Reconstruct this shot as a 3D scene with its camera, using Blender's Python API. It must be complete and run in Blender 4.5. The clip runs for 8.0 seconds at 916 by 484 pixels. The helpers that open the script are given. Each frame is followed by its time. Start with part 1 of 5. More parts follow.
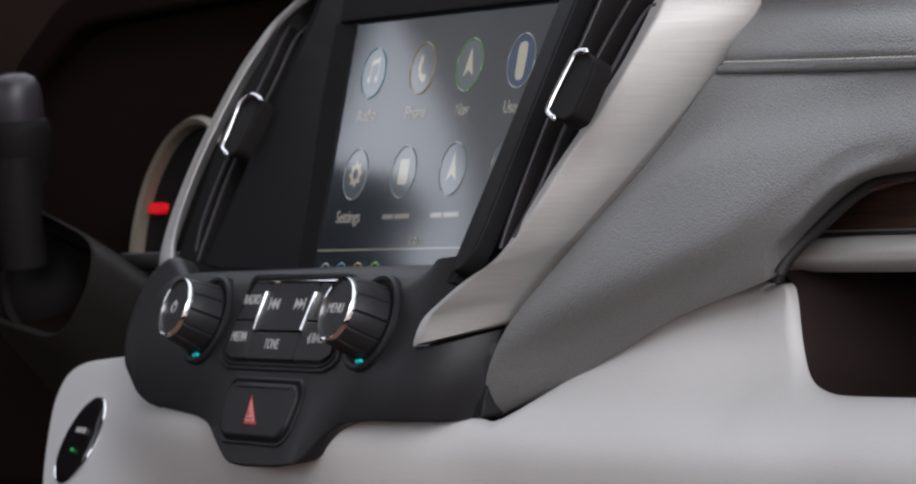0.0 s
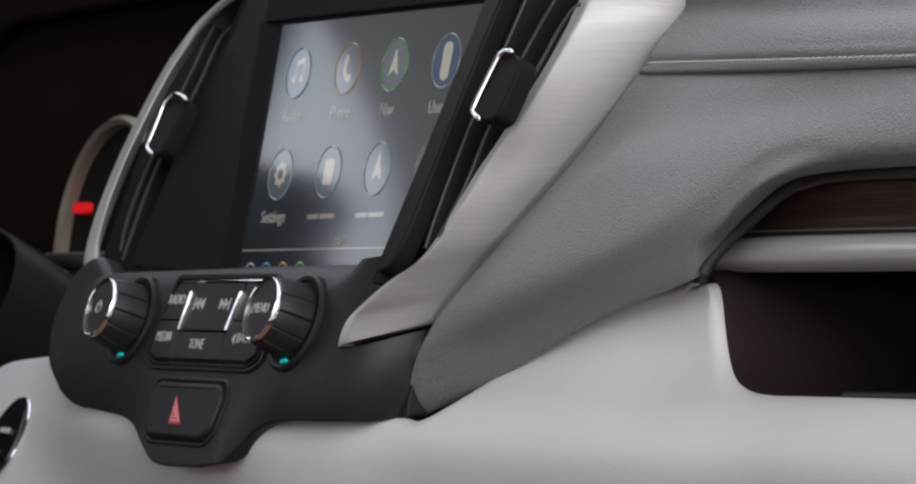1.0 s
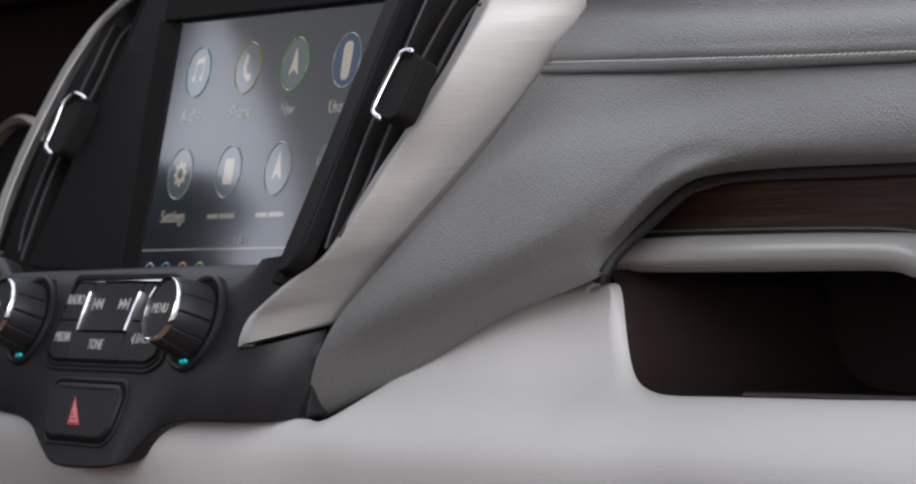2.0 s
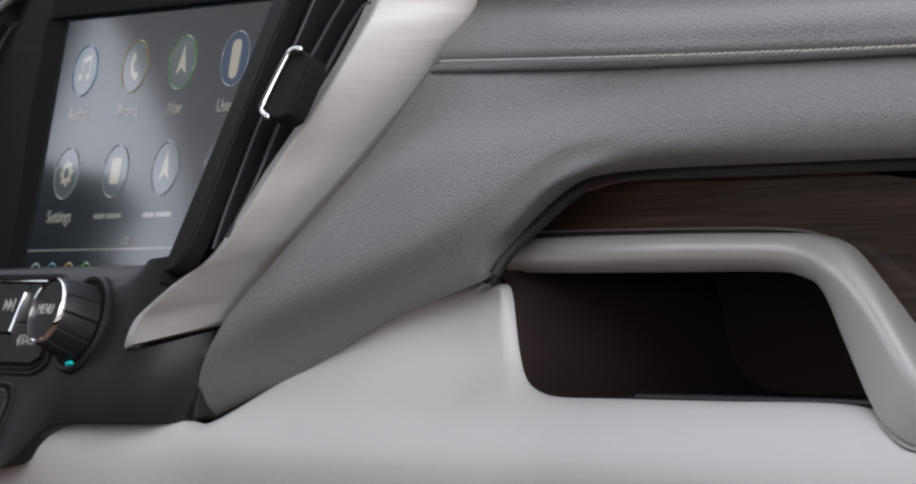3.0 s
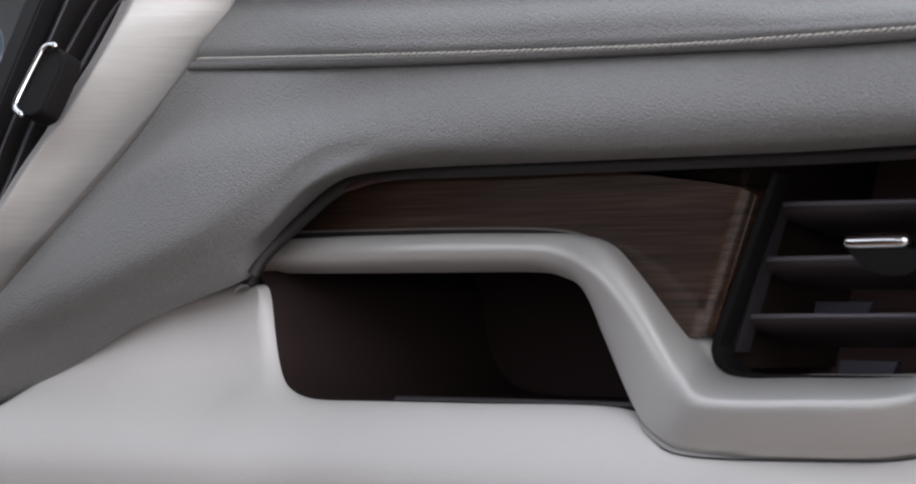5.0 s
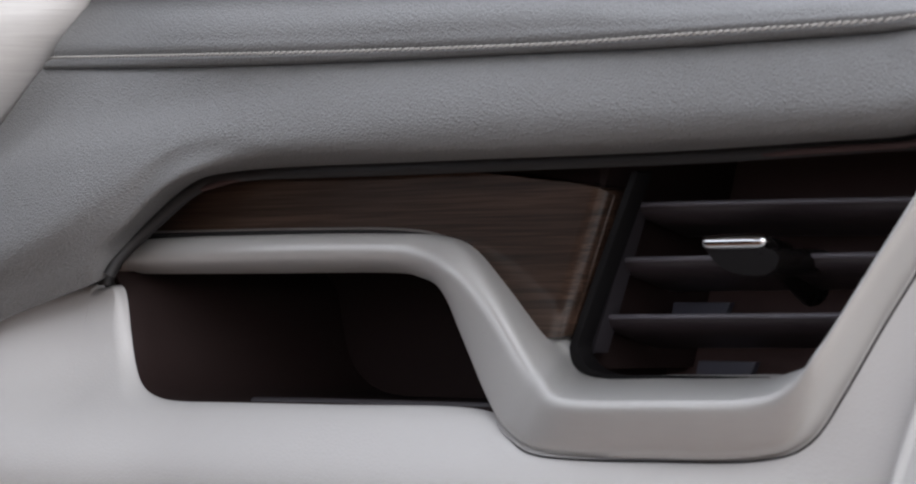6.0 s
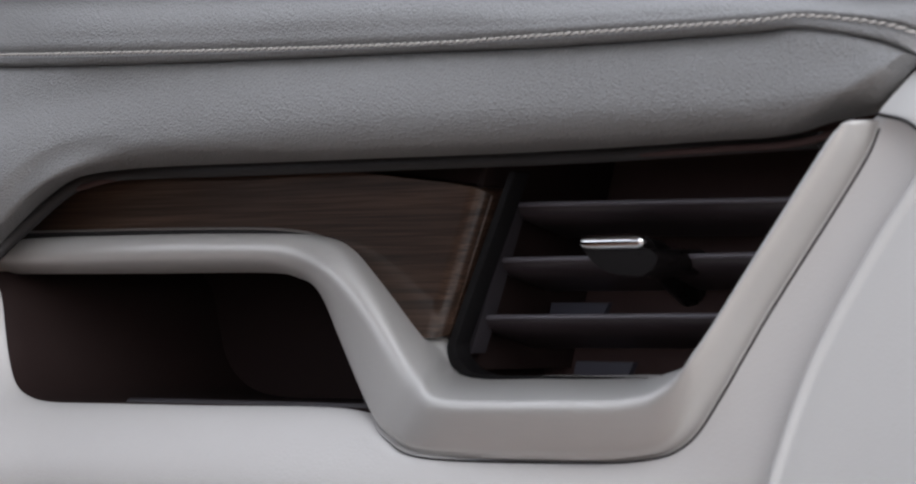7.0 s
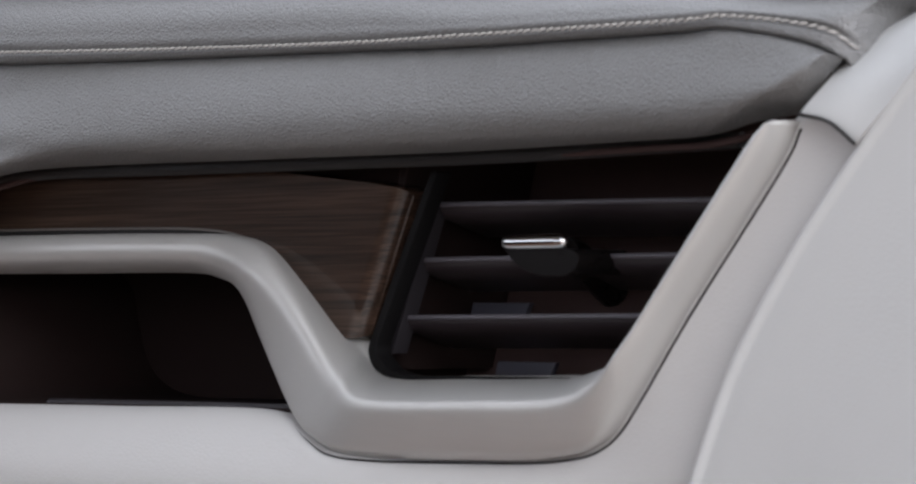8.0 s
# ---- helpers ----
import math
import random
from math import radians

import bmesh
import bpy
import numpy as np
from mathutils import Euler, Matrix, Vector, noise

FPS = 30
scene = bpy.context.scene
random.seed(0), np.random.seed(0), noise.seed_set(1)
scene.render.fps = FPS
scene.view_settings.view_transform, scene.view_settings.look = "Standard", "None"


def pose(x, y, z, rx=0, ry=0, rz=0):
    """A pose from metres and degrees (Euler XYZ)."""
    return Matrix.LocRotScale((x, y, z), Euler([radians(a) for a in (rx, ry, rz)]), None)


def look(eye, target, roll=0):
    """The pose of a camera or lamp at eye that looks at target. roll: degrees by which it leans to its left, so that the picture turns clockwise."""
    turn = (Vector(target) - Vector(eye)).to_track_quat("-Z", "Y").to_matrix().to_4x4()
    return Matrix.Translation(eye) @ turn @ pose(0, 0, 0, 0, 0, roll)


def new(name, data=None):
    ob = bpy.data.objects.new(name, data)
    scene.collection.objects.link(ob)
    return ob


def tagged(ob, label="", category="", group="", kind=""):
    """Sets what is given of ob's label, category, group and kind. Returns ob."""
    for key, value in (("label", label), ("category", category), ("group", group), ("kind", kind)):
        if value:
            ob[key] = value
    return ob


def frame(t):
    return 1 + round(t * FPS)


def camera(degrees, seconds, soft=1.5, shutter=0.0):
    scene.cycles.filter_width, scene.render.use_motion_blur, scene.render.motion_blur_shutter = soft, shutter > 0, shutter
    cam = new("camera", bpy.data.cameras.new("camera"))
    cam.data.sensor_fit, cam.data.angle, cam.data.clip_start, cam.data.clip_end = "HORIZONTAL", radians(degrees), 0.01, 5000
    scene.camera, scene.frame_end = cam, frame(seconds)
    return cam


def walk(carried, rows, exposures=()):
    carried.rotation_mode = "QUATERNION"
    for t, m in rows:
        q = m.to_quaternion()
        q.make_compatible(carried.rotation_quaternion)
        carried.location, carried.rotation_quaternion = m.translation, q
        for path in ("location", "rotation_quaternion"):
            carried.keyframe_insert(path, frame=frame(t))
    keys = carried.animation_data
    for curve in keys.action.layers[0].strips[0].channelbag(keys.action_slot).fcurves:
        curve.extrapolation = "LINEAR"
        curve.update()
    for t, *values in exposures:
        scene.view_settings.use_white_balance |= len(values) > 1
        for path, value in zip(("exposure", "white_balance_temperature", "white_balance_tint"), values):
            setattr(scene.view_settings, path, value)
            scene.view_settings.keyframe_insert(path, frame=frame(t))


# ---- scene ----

# Camera: a long lens outside the open passenger door, panning along the dashboard.
cam = camera(15.0, 8.0, soft=2.2)
cam.data.dof.use_dof, cam.data.dof.focus_distance, cam.data.dof.aperture_fstop = True, 1.24, 44.0
EYE = Vector((1.38, -0.72, 0.70))
CREEP = Vector((-math.sin(radians(55)), math.cos(radians(55)), 0))
# seconds, yaw, pitch, metres crept forward
ROWS = [
    (0, 62.000, 0.830, 0.0000),
    (0.5, 61.448, 0.826, -0.0011),
    (1, 60.754, 0.828, -0.0020),
    (1.5, 59.975, 0.828, -0.0016),
    (3, 57.345, 0.843, 0.0148),
    (3.5, 56.436, 0.852, 0.0206),
    (4, 55.446, 0.854, 0.0250),
    (4.5, 54.469, 0.855, 0.0288),
    (6, 51.036, 0.868, 0.0370),
    (6.5, 49.925, 0.870, 0.0386),
    (7, 49.000, 0.873, 0.0407),
    (7.5, 48.239, 0.876, 0.0422),
    (8, 47.695, 0.875, 0.0428),
]
walk(cam, [(t, pose(*(EYE + CREEP * e), 90 + p, 0, yaw)) for t, yaw, p, e in ROWS], [(0.0, 0.88, 6090, 12.5), (8.0, 0.88, 6090, 12.5)])

# World: bright overcast day around the car
world = bpy.data.worlds.new("world")
scene.world = world
world.use_nodes = True
wn = world.node_tree.nodes
sky = wn.new("ShaderNodeTexSky")
sky.sky_type, sky.sun_disc = "NISHITA", False
sky.sun_elevation, sky.sun_rotation = radians(23), radians(120)
sky.air_density, sky.dust_density, sky.ozone_density = 0.6, 6.0, 0.6
wn["Background"].inputs["Strength"].default_value = 0.11
cloud = wn.new("ShaderNodeTexNoise")
cloud.inputs["Scale"].default_value, cloud.inputs["Detail"].default_value = 2.2, 4
cover = wn.new("ShaderNodeMapRange")
cover.inputs["From Min"].default_value, cover.inputs["From Max"].default_value = 0.25, 0.60
cover.inputs["To Min"].default_value, cover.inputs["To Max"].default_value = 0.45, 0.95
overcast = wn.new("ShaderNodeMix")
overcast.data_type = "RGBA"
overcast.inputs["B"].default_value = (9.5, 9.6, 9.8, 1)
wl = world.node_tree.links
wl.new(cloud.outputs["Fac"], cover.inputs["Value"])
wl.new(cover.outputs["Result"], overcast.inputs["Factor"])
wl.new(sky.outputs["Color"], overcast.inputs["A"])
wl.new(overcast.outputs["Result"], wn["Background"].inputs["Color"])
sun_data = bpy.data.lights.new("sun", "SUN")
sun_data.energy, sun_data.angle, sun_data.color = 0.95, radians(35), (1.0, 0.99, 0.98)
sun = new("sun", sun_data)
sun.matrix_world = look((3.2, -0.9, 2.1), (0, 0, 0.7))


# ---- materials ----
def mat(name, color, rough=0.5, metal=0.0, var=0.12, scale=40.0, bump=0.0, bump_scale=300.0, coat=0.0, spec=0.5,
        pebble=False, emit=None, rough_var=0.08):
    """A surface with variation at two scales and a fine relief."""
    m = bpy.data.materials.new(name)
    m.use_nodes = True
    nt = m.node_tree
    N, L = nt.nodes, nt.links
    b = N["Principled BSDF"]
    tc = N.new("ShaderNodeTexCoord")
    big = N.new("ShaderNodeTexNoise")
    big.inputs["Scale"].default_value, big.inputs["Detail"].default_value = scale * 0.25, 3
    fine = N.new("ShaderNodeTexNoise")
    fine.inputs["Scale"].default_value, fine.inputs["Detail"].default_value = scale * 6, 4
    mix = N.new("ShaderNodeMath")
    mix.operation, mix.inputs[1].default_value = "MULTIPLY_ADD", 0.5
    half = N.new("ShaderNodeMath")
    half.operation, half.inputs[1].default_value = "MULTIPLY", 0.5
    L.new(tc.outputs["Object"], big.inputs["Vector"])
    L.new(tc.outputs["Object"], fine.inputs["Vector"])
    L.new(fine.outputs["Fac"], half.inputs[0])
    L.new(big.outputs["Fac"], mix.inputs[0])
    L.new(half.outputs[0], mix.inputs[2])
    ramp = N.new("ShaderNodeMix")
    ramp.data_type = "RGBA"
    ramp.inputs["A"].default_value = (*[c * (1 - var) for c in color], 1)
    ramp.inputs["B"].default_value = (*[min(1, c * (1 + var)) for c in color], 1)
    L.new(mix.outputs[0], ramp.inputs["Factor"])
    L.new(ramp.outputs["Result"], b.inputs["Base Color"])
    rr = N.new("ShaderNodeMapRange")
    rr.inputs["To Min"].default_value, rr.inputs["To Max"].default_value = max(0.02, rough - rough_var), min(1, rough + rough_var)
    L.new(mix.outputs[0], rr.inputs["Value"])
    L.new(rr.outputs["Result"], b.inputs["Roughness"])
    b.inputs["Metallic"].default_value = metal
    b.inputs["Specular IOR Level"].default_value = spec
    b.inputs["Coat Weight"].default_value = coat
    b.inputs["Coat Roughness"].default_value = 0.08
    if bump:
        bm_ = N.new("ShaderNodeBump")
        bm_.inputs["Strength"].default_value, bm_.inputs["Distance"].default_value = bump, 0.0006
        if pebble:
            vo = N.new("ShaderNodeTexVoronoi")
            vo.feature = "DISTANCE_TO_EDGE"
            vo.inputs["Scale"].default_value = bump_scale
            warp = N.new("ShaderNodeTexNoise")
            warp.inputs["Scale"].default_value, warp.inputs["Detail"].default_value = bump_scale * 0.35, 3
            add = N.new("ShaderNodeVectorMath")
            add.operation = "MULTIPLY_ADD"
            add.inputs[1].default_value = (0.0007, 0.0007, 0.0007)
            L.new(tc.outputs["Object"], warp.inputs["Vector"])
            L.new(warp.outputs["Color"], add.inputs[0])
            L.new(tc.outputs["Object"], add.inputs[2])
            wrinkle = N.new("ShaderNodeMapping")
            wrinkle.inputs["Scale"].default_value = (0.62, 0.85, 1.15)
            L.new(add.outputs[0], wrinkle.inputs["Vector"])
            L.new(wrinkle.outputs["Vector"], vo.inputs["Vector"])
            # flat pebbles between fine cracks
            crack = N.new("ShaderNodeMapRange")
            crack.interpolation_type = "SMOOTHSTEP"
            crack.inputs["From Max"].default_value = 0.34
            L.new(vo.outputs["Distance"], crack.inputs["Value"])
            L.new(crack.outputs["Result"], bm_.inputs["Height"])
        else:
            no = N.new("ShaderNodeTexNoise")
            no.inputs["Scale"].default_value, no.inputs["Detail"].default_value = bump_scale, 5
            L.new(tc.outputs["Object"], no.inputs["Vector"])
            L.new(no.outputs["Fac"], bm_.inputs["Height"])
        L.new(bm_.outputs["Normal"], b.inputs["Normal"])
    if emit:
        b.inputs["Emission Color"].default_value = (*emit[:3], 1)
        b.inputs["Emission Strength"].default_value = emit[3]
    return m


def brushed(name, color, rough, along=(1, 0, 0), amount=0.12, metal=1.0):
    """Satin metal with fine lines along one direction."""
    m = mat(name, color, rough, metal, var=0.05, scale=12)
    nt = m.node_tree
    N, L = nt.nodes, nt.links
    tc = N.new("ShaderNodeTexCoord")
    mp = N.new("ShaderNodeMapping")
    mp.inputs["Scale"].default_value = [20 if a else 1500 for a in along]
    no = N.new("ShaderNodeTexNoise")
    no.inputs["Scale"].default_value, no.inputs["Detail"].default_value = 1.0, 4
    # streaks in the colour as well
    mp2 = N.new("ShaderNodeMapping")
    mp2.inputs["Scale"].default_value = [55 if a else 1000 for a in along]
    streak = N.new("ShaderNodeTexNoise")
    streak.inputs["Scale"].default_value, streak.inputs["Detail"].default_value = 1.0, 3
    tone = N.new("ShaderNodeMapRange")
    tone.inputs["From Min"].default_value, tone.inputs["From Max"].default_value = 0.3, 0.7
    tone.inputs["To Min"].default_value, tone.inputs["To Max"].default_value = 1 - amount * 0.24, 1 + amount * 0.24
    b = N["Principled BSDF"]
    old = b.inputs["Base Color"].links[0].from_socket
    mult = N.new("ShaderNodeVectorMath")
    mult.operation = "SCALE"
    L.new(tc.outputs["Object"], mp2.inputs["Vector"])
    L.new(mp2.outputs["Vector"], streak.inputs["Vector"])
    L.new(streak.outputs["Fac"], tone.inputs["Value"])
    L.new(old, mult.inputs[0])
    L.new(tone.outputs["Result"], mult.inputs["Scale"])
    L.new(mult.outputs["Vector"], b.inputs["Base Color"])
    bp = N.new("ShaderNodeBump")
    bp.inputs["Strength"].default_value, bp.inputs["Distance"].default_value = amount, 0.0003
    L.new(tc.outputs["Object"], mp.inputs["Vector"])
    L.new(mp.outputs["Vector"], no.inputs["Vector"])
    L.new(no.outputs["Fac"], bp.inputs["Height"])
    L.new(bp.outputs["Normal"], N["Principled BSDF"].inputs["Normal"])
    return m


def wood_material():
    m = bpy.data.materials.new("dark_walnut")
    m.use_nodes = True
    nt = m.node_tree
    N, L = nt.nodes, nt.links
    b = N["Principled BSDF"]
    tc = N.new("ShaderNodeTexCoord")
    mp = N.new("ShaderNodeMapping")
    mp.inputs["Scale"].default_value = (6, 90, 300)
    mp.inputs["Rotation"].default_value = (0, radians(2), 0)
    g1 = N.new("ShaderNodeTexNoise")
    g1.inputs["Scale"].default_value, g1.inputs["Detail"].default_value, g1.inputs["Distortion"].default_value = 1.0, 9, 0.5
    mp2 = N.new("ShaderNodeMapping")
    mp2.inputs["Scale"].default_value = (26, 400, 1700)
    g2 = N.new("ShaderNodeTexNoise")
    g2.inputs["Scale"].default_value, g2.inputs["Detail"].default_value = 1.0, 3
    L.new(tc.outputs["Object"], mp.inputs["Vector"])
    L.new(tc.outputs["Object"], mp2.inputs["Vector"])
    L.new(mp.outputs["Vector"], g1.inputs["Vector"])
    L.new(mp2.outputs["Vector"], g2.inputs["Vector"])
    r1 = N.new("ShaderNodeValToRGB")
    r1.color_ramp.elements[0].position, r1.color_ramp.elements[0].color = 0.3, (0.0125, 0.0074, 0.0053, 1)
    r1.color_ramp.elements[1].position, r1.color_ramp.elements[1].color = 0.72, (0.064, 0.038, 0.0255, 1)
    L.new(g1.outputs["Fac"], r1.inputs["Fac"])
    mx = N.new("ShaderNodeMix")
    mx.data_type, mx.blend_type = "RGBA", "MULTIPLY"
    mx.inputs["Factor"].default_value = 0.75
    r2 = N.new("ShaderNodeValToRGB")
    r2.color_ramp.elements[0].position, r2.color_ramp.elements[0].color = 0.38, (0.35, 0.3, 0.28, 1)
    r2.color_ramp.elements[1].position, r2.color_ramp.elements[1].color = 0.6, (1, 1, 1, 1)
    L.new(g2.outputs["Fac"], r2.inputs["Fac"])
    L.new(r1.outputs["Color"], mx.inputs["A"])
    L.new(r2.outputs["Color"], mx.inputs["B"])
    L.new(mx.outputs["Result"], b.inputs["Base Color"])
    b.inputs["Roughness"].default_value = 0.5
    b.inputs["Specular IOR Level"].default_value = 0.15
    b.inputs["Coat Weight"].default_value, b.inputs["Coat Roughness"].default_value, b.inputs["Coat IOR"].default_value = 0.6, 0.12, 1.5
    bp = N.new("ShaderNodeBump")
    bp.inputs["Strength"].default_value, bp.inputs["Distance"].default_value = 0.25, 0.0002
    L.new(g2.outputs["Fac"], bp.inputs["Height"])
    L.new(bp.outputs["Normal"], b.inputs["Normal"])
    return m


LEATHER = mat("grey_leather", (0.150, 0.150, 0.149), 0.45, var=0.06, scale=30, bump=0.45, bump_scale=860, pebble=True, spec=0.7)
WHITE = mat("light_greige_vinyl", (0.490, 0.486, 0.481), 0.5, var=0.04, scale=25, bump=0.08, bump_scale=700, pebble=True)
CAPMAT = mat("pale_grey_vinyl", (0.498, 0.503, 0.500), 0.5, var=0.03, scale=25, bump=0.05, bump_scale=700, pebble=True)
DARK = mat("charcoal_plastic", (0.0105, 0.0101, 0.0115), 0.46, var=0.15, scale=60, bump=0.12, bump_scale=2500, spec=0.24)
SATINBLACK = mat("satin_black_plastic", (0.006, 0.0056, 0.006), 0.5, var=0.15, scale=60, bump=0.1, bump_scale=2500, spec=0.10)
BLACK = mat("black_plastic", (0.009, 0.0080, 0.0080), 0.6, var=0.2, scale=60, bump=0.1, bump_scale=2500, spec=0.06)
GLOSSBLACK = mat("piano_black", (0.006, 0.006, 0.007), 0.15, var=0.2, scale=60)
SLATS = mat("grey_black_slat", (0.024, 0.0215, 0.025), 0.4, var=0.12, scale=60, bump=0.1, bump_scale=2500, spec=0.4)
# paler tone stands for the light caught on the slats' front edges
SLATLIP = mat("slat_edge_highlight", (0.105, 0.098, 0.112), 0.4, var=0.12, scale=60, bump=0.1, bump_scale=2500, spec=0.5)
RUBBER = mat("black_rubber", (0.012, 0.011, 0.011), 0.6, var=0.2, scale=60, bump=0.1, bump_scale=1500)
EDGING = mat("veneer_edge_highlight", (0.22, 0.205, 0.195), 0.35, 0.5, var=0.1)
LEVER = mat("dark_satin_lever", (0.008, 0.0068, 0.0068), 0.28, var=0.1, scale=60, spec=0.12)
SATIN = brushed("satin_champagne_paint", (0.545, 0.542, 0.528), 0.40, (1, 0, 0), 0.04, metal=0.40)
SILVER = brushed("brushed_aluminium", (0.345, 0.338, 0.328), 0.36, (1, 1, 0), 0.20, metal=0.6)
CHROME = mat("chrome", (0.78, 0.79, 0.80), 0.07, 1.0, var=0.03, rough_var=0.03)
WOOD = wood_material()
THREAD = mat("pale_thread", (0.40, 0.385, 0.36), 0.8, var=0.15, scale=400, bump=0.4, bump_scale=4000)
INK = mat("pale_print", (0.36, 0.36, 0.35), 0.6, var=0.05)
# a faint glow is added to the red print and the teal pointer
RED = mat("red_glowing_print", (0.42, 0.018, 0.026), 0.45, var=0.1, scale=80, emit=(1.0, 0.05, 0.06, 0.05))
TEAL = mat("teal_glowing_pointer", (0.0, 0.42, 0.42), 0.4, var=0.1, emit=(0.0, 0.7, 0.7, 0.05))
GREENLED = mat("green_led", (0.02, 0.3, 0.05), 0.4, emit=(0.1, 0.9, 0.15, 0.08))
REDLED = mat("red_warning_light", (0.4, 0.0, 0.0), 0.5, emit=(1.0, 0.01, 0.02, 0.2))
SHROUD = mat("warm_grey_plastic", (0.013, 0.0117, 0.0108), 0.6, var=0.1, scale=40, bump=0.2, bump_scale=1500, spec=0.25)
BRONZE = mat("bronze_bezel", (0.22, 0.19, 0.15), 0.4, 0.4, var=0.08)
DUCT = mat("dark_brown_duct", (0.060, 0.038, 0.036), 0.75, spec=0.1, var=0.12, scale=40, bump=0.12, bump_scale=1500)
BROWNSLAT = mat("brown_black_slat", (0.029, 0.0222, 0.0242), 0.42, var=0.12, scale=60, bump=0.1, bump_scale=2500, spec=0.4)
DEEP = mat("deep_brown_black_plastic", (0.021, 0.0135, 0.0127), 0.7, spec=0.1, var=0.15, scale=40, bump=0.15, bump_scale=1500)
TRIMCLOTH = mat("dark_trim", (0.011, 0.0072, 0.0062), 0.9, spec=0.0, var=0.15, scale=20, bump=0.3, bump_scale=800)
ROOFCLOTH = mat("grey_headliner", (0.30, 0.295, 0.285), 0.9, var=0.06, scale=20, bump=0.3, bump_scale=900)
# pale tone chosen to brighten the reflection in the display
PALECLOTH = mat("pale_pillar_cloth", (0.62, 0.62, 0.61), 0.9, var=0.06, scale=20, bump=0.3, bump_scale=900)
VANE = mat("blue_grey_vane", (0.060, 0.058, 0.075), 0.5, var=0.1, scale=60, bump=0.1, bump_scale=2500)
# floor and ground colours chosen for the warm light they bounce up
CARPET = mat("brown_carpet", (0.18, 0.105, 0.072), 0.95, spec=0.0, var=0.2, scale=30, bump=0.6, bump_scale=600)
ASPHALT = mat("pale_concrete", (0.375, 0.305, 0.255), 0.85, var=0.25, scale=8, bump=0.5, bump_scale=200)


# ---- helpers of this scene ----
def spline(points, n):
    """n points on a smooth curve through the control points."""
    P = np.array(points, float)
    k = len(P)
    Q = np.vstack([2 * P[0] - P[1], P, 2 * P[-1] - P[-2]])
    t = np.linspace(0, k - 1, n)
    i = np.minimum(t.astype(int), k - 2)
    u = (t - i)[:, None]
    a, b, c, d = Q[i], Q[i + 1], Q[i + 2], Q[i + 3]
    return 0.5 * (2 * b + (c - a) * u + (2 * a - 5 * b + 4 * c - d) * u ** 2 + (3 * b - a - 3 * c + d) * u ** 3)


def by_x(points, n):
    """A smooth curve through the points, at steps of x that narrow towards its ends."""
    D = spline(points, 40 * len(points))
    D = D[np.argsort(D[:, 0], kind="stable")]
    f = np.linspace(0, 1, n)
    f = 0.45 * f + 0.55 * (0.5 - 0.5 * np.cos(math.pi * f))
    x = points[0][0] + (points[-1][0] - points[0][0]) * f
    return np.stack([x, np.interp(x, D[:, 0], D[:, 1]), np.interp(x, D[:, 0], D[:, 2])], 1)


def even(points, n):
    """A smooth curve through the points, at even steps of its length."""
    D = spline(points, 40 * len(points))
    s = np.r_[0, np.cumsum(np.linalg.norm(np.diff(D, axis=0), axis=1))]
    t = np.linspace(0, s[-1], n)
    return np.stack([np.interp(t, s, D[:, k]) for k in range(D.shape[1])], 1)


def eased(x, xs, ys, width):
    """A table read with its corners rounded over a width."""
    return sum(np.interp(x + width * k / 6, xs, ys) for k in range(-6, 7)) / 13


def sheet(G, close=False):
    """A mesh from a grid of points (rows, columns, 3)."""
    bm = bmesh.new()
    V = [[bm.verts.new(p) for p in row] for row in G]
    nr, nc = len(V), len(V[0])
    for i in range(nr - 1):
        for j in range(nc if close else nc - 1):
            k = (j + 1) % nc
            bm.faces.new((V[i][j], V[i][k], V[i + 1][k], V[i + 1][j]))
    return bm


def across(rows, nv):
    """Lays a smooth surface over curves that run side by side."""
    R = np.array(rows)
    return np.stack([spline(R[:, j], nv) for j in range(R.shape[1])], 1)


def thick(G, back, towards=(0.8, -0.6, 0.1)):
    """A sheet with a second skin, shifted by back (a vector), and closed rims."""
    G = np.array(G)
    nr, nc = G.shape[:2]
    rim = [(0, j) for j in range(nc)] + [(i, nc - 1) for i in range(1, nr)] + \
          [(nr - 1, j) for j in range(nc - 2, -1, -1)] + [(i, 0) for i in range(nr - 2, 0, -1)]
    bm = sheet(G)
    bm.verts.ensure_lookup_table()
    front = [[bm.verts[i * nc + j] for j in range(nc)] for i in range(nr)]
    b = {q: bm.verts.new(front[q[0]][q[1]].co + Vector(back)) for q in rim}
    for q, r in zip(rim, rim[1:] + rim[:1]):
        bm.faces.new((front[q[0]][q[1]], b[q], b[r], front[r[0]][r[1]]))
    bmesh.ops.recalc_face_normals(bm, faces=bm.faces)
    if sum((f.normal * f.calc_area() for f in bm.faces if all(v not in b.values() for v in f.verts)), Vector()).dot(Vector(towards)) < 0:
        bmesh.ops.reverse_faces(bm, faces=bm.faces)
    return bm


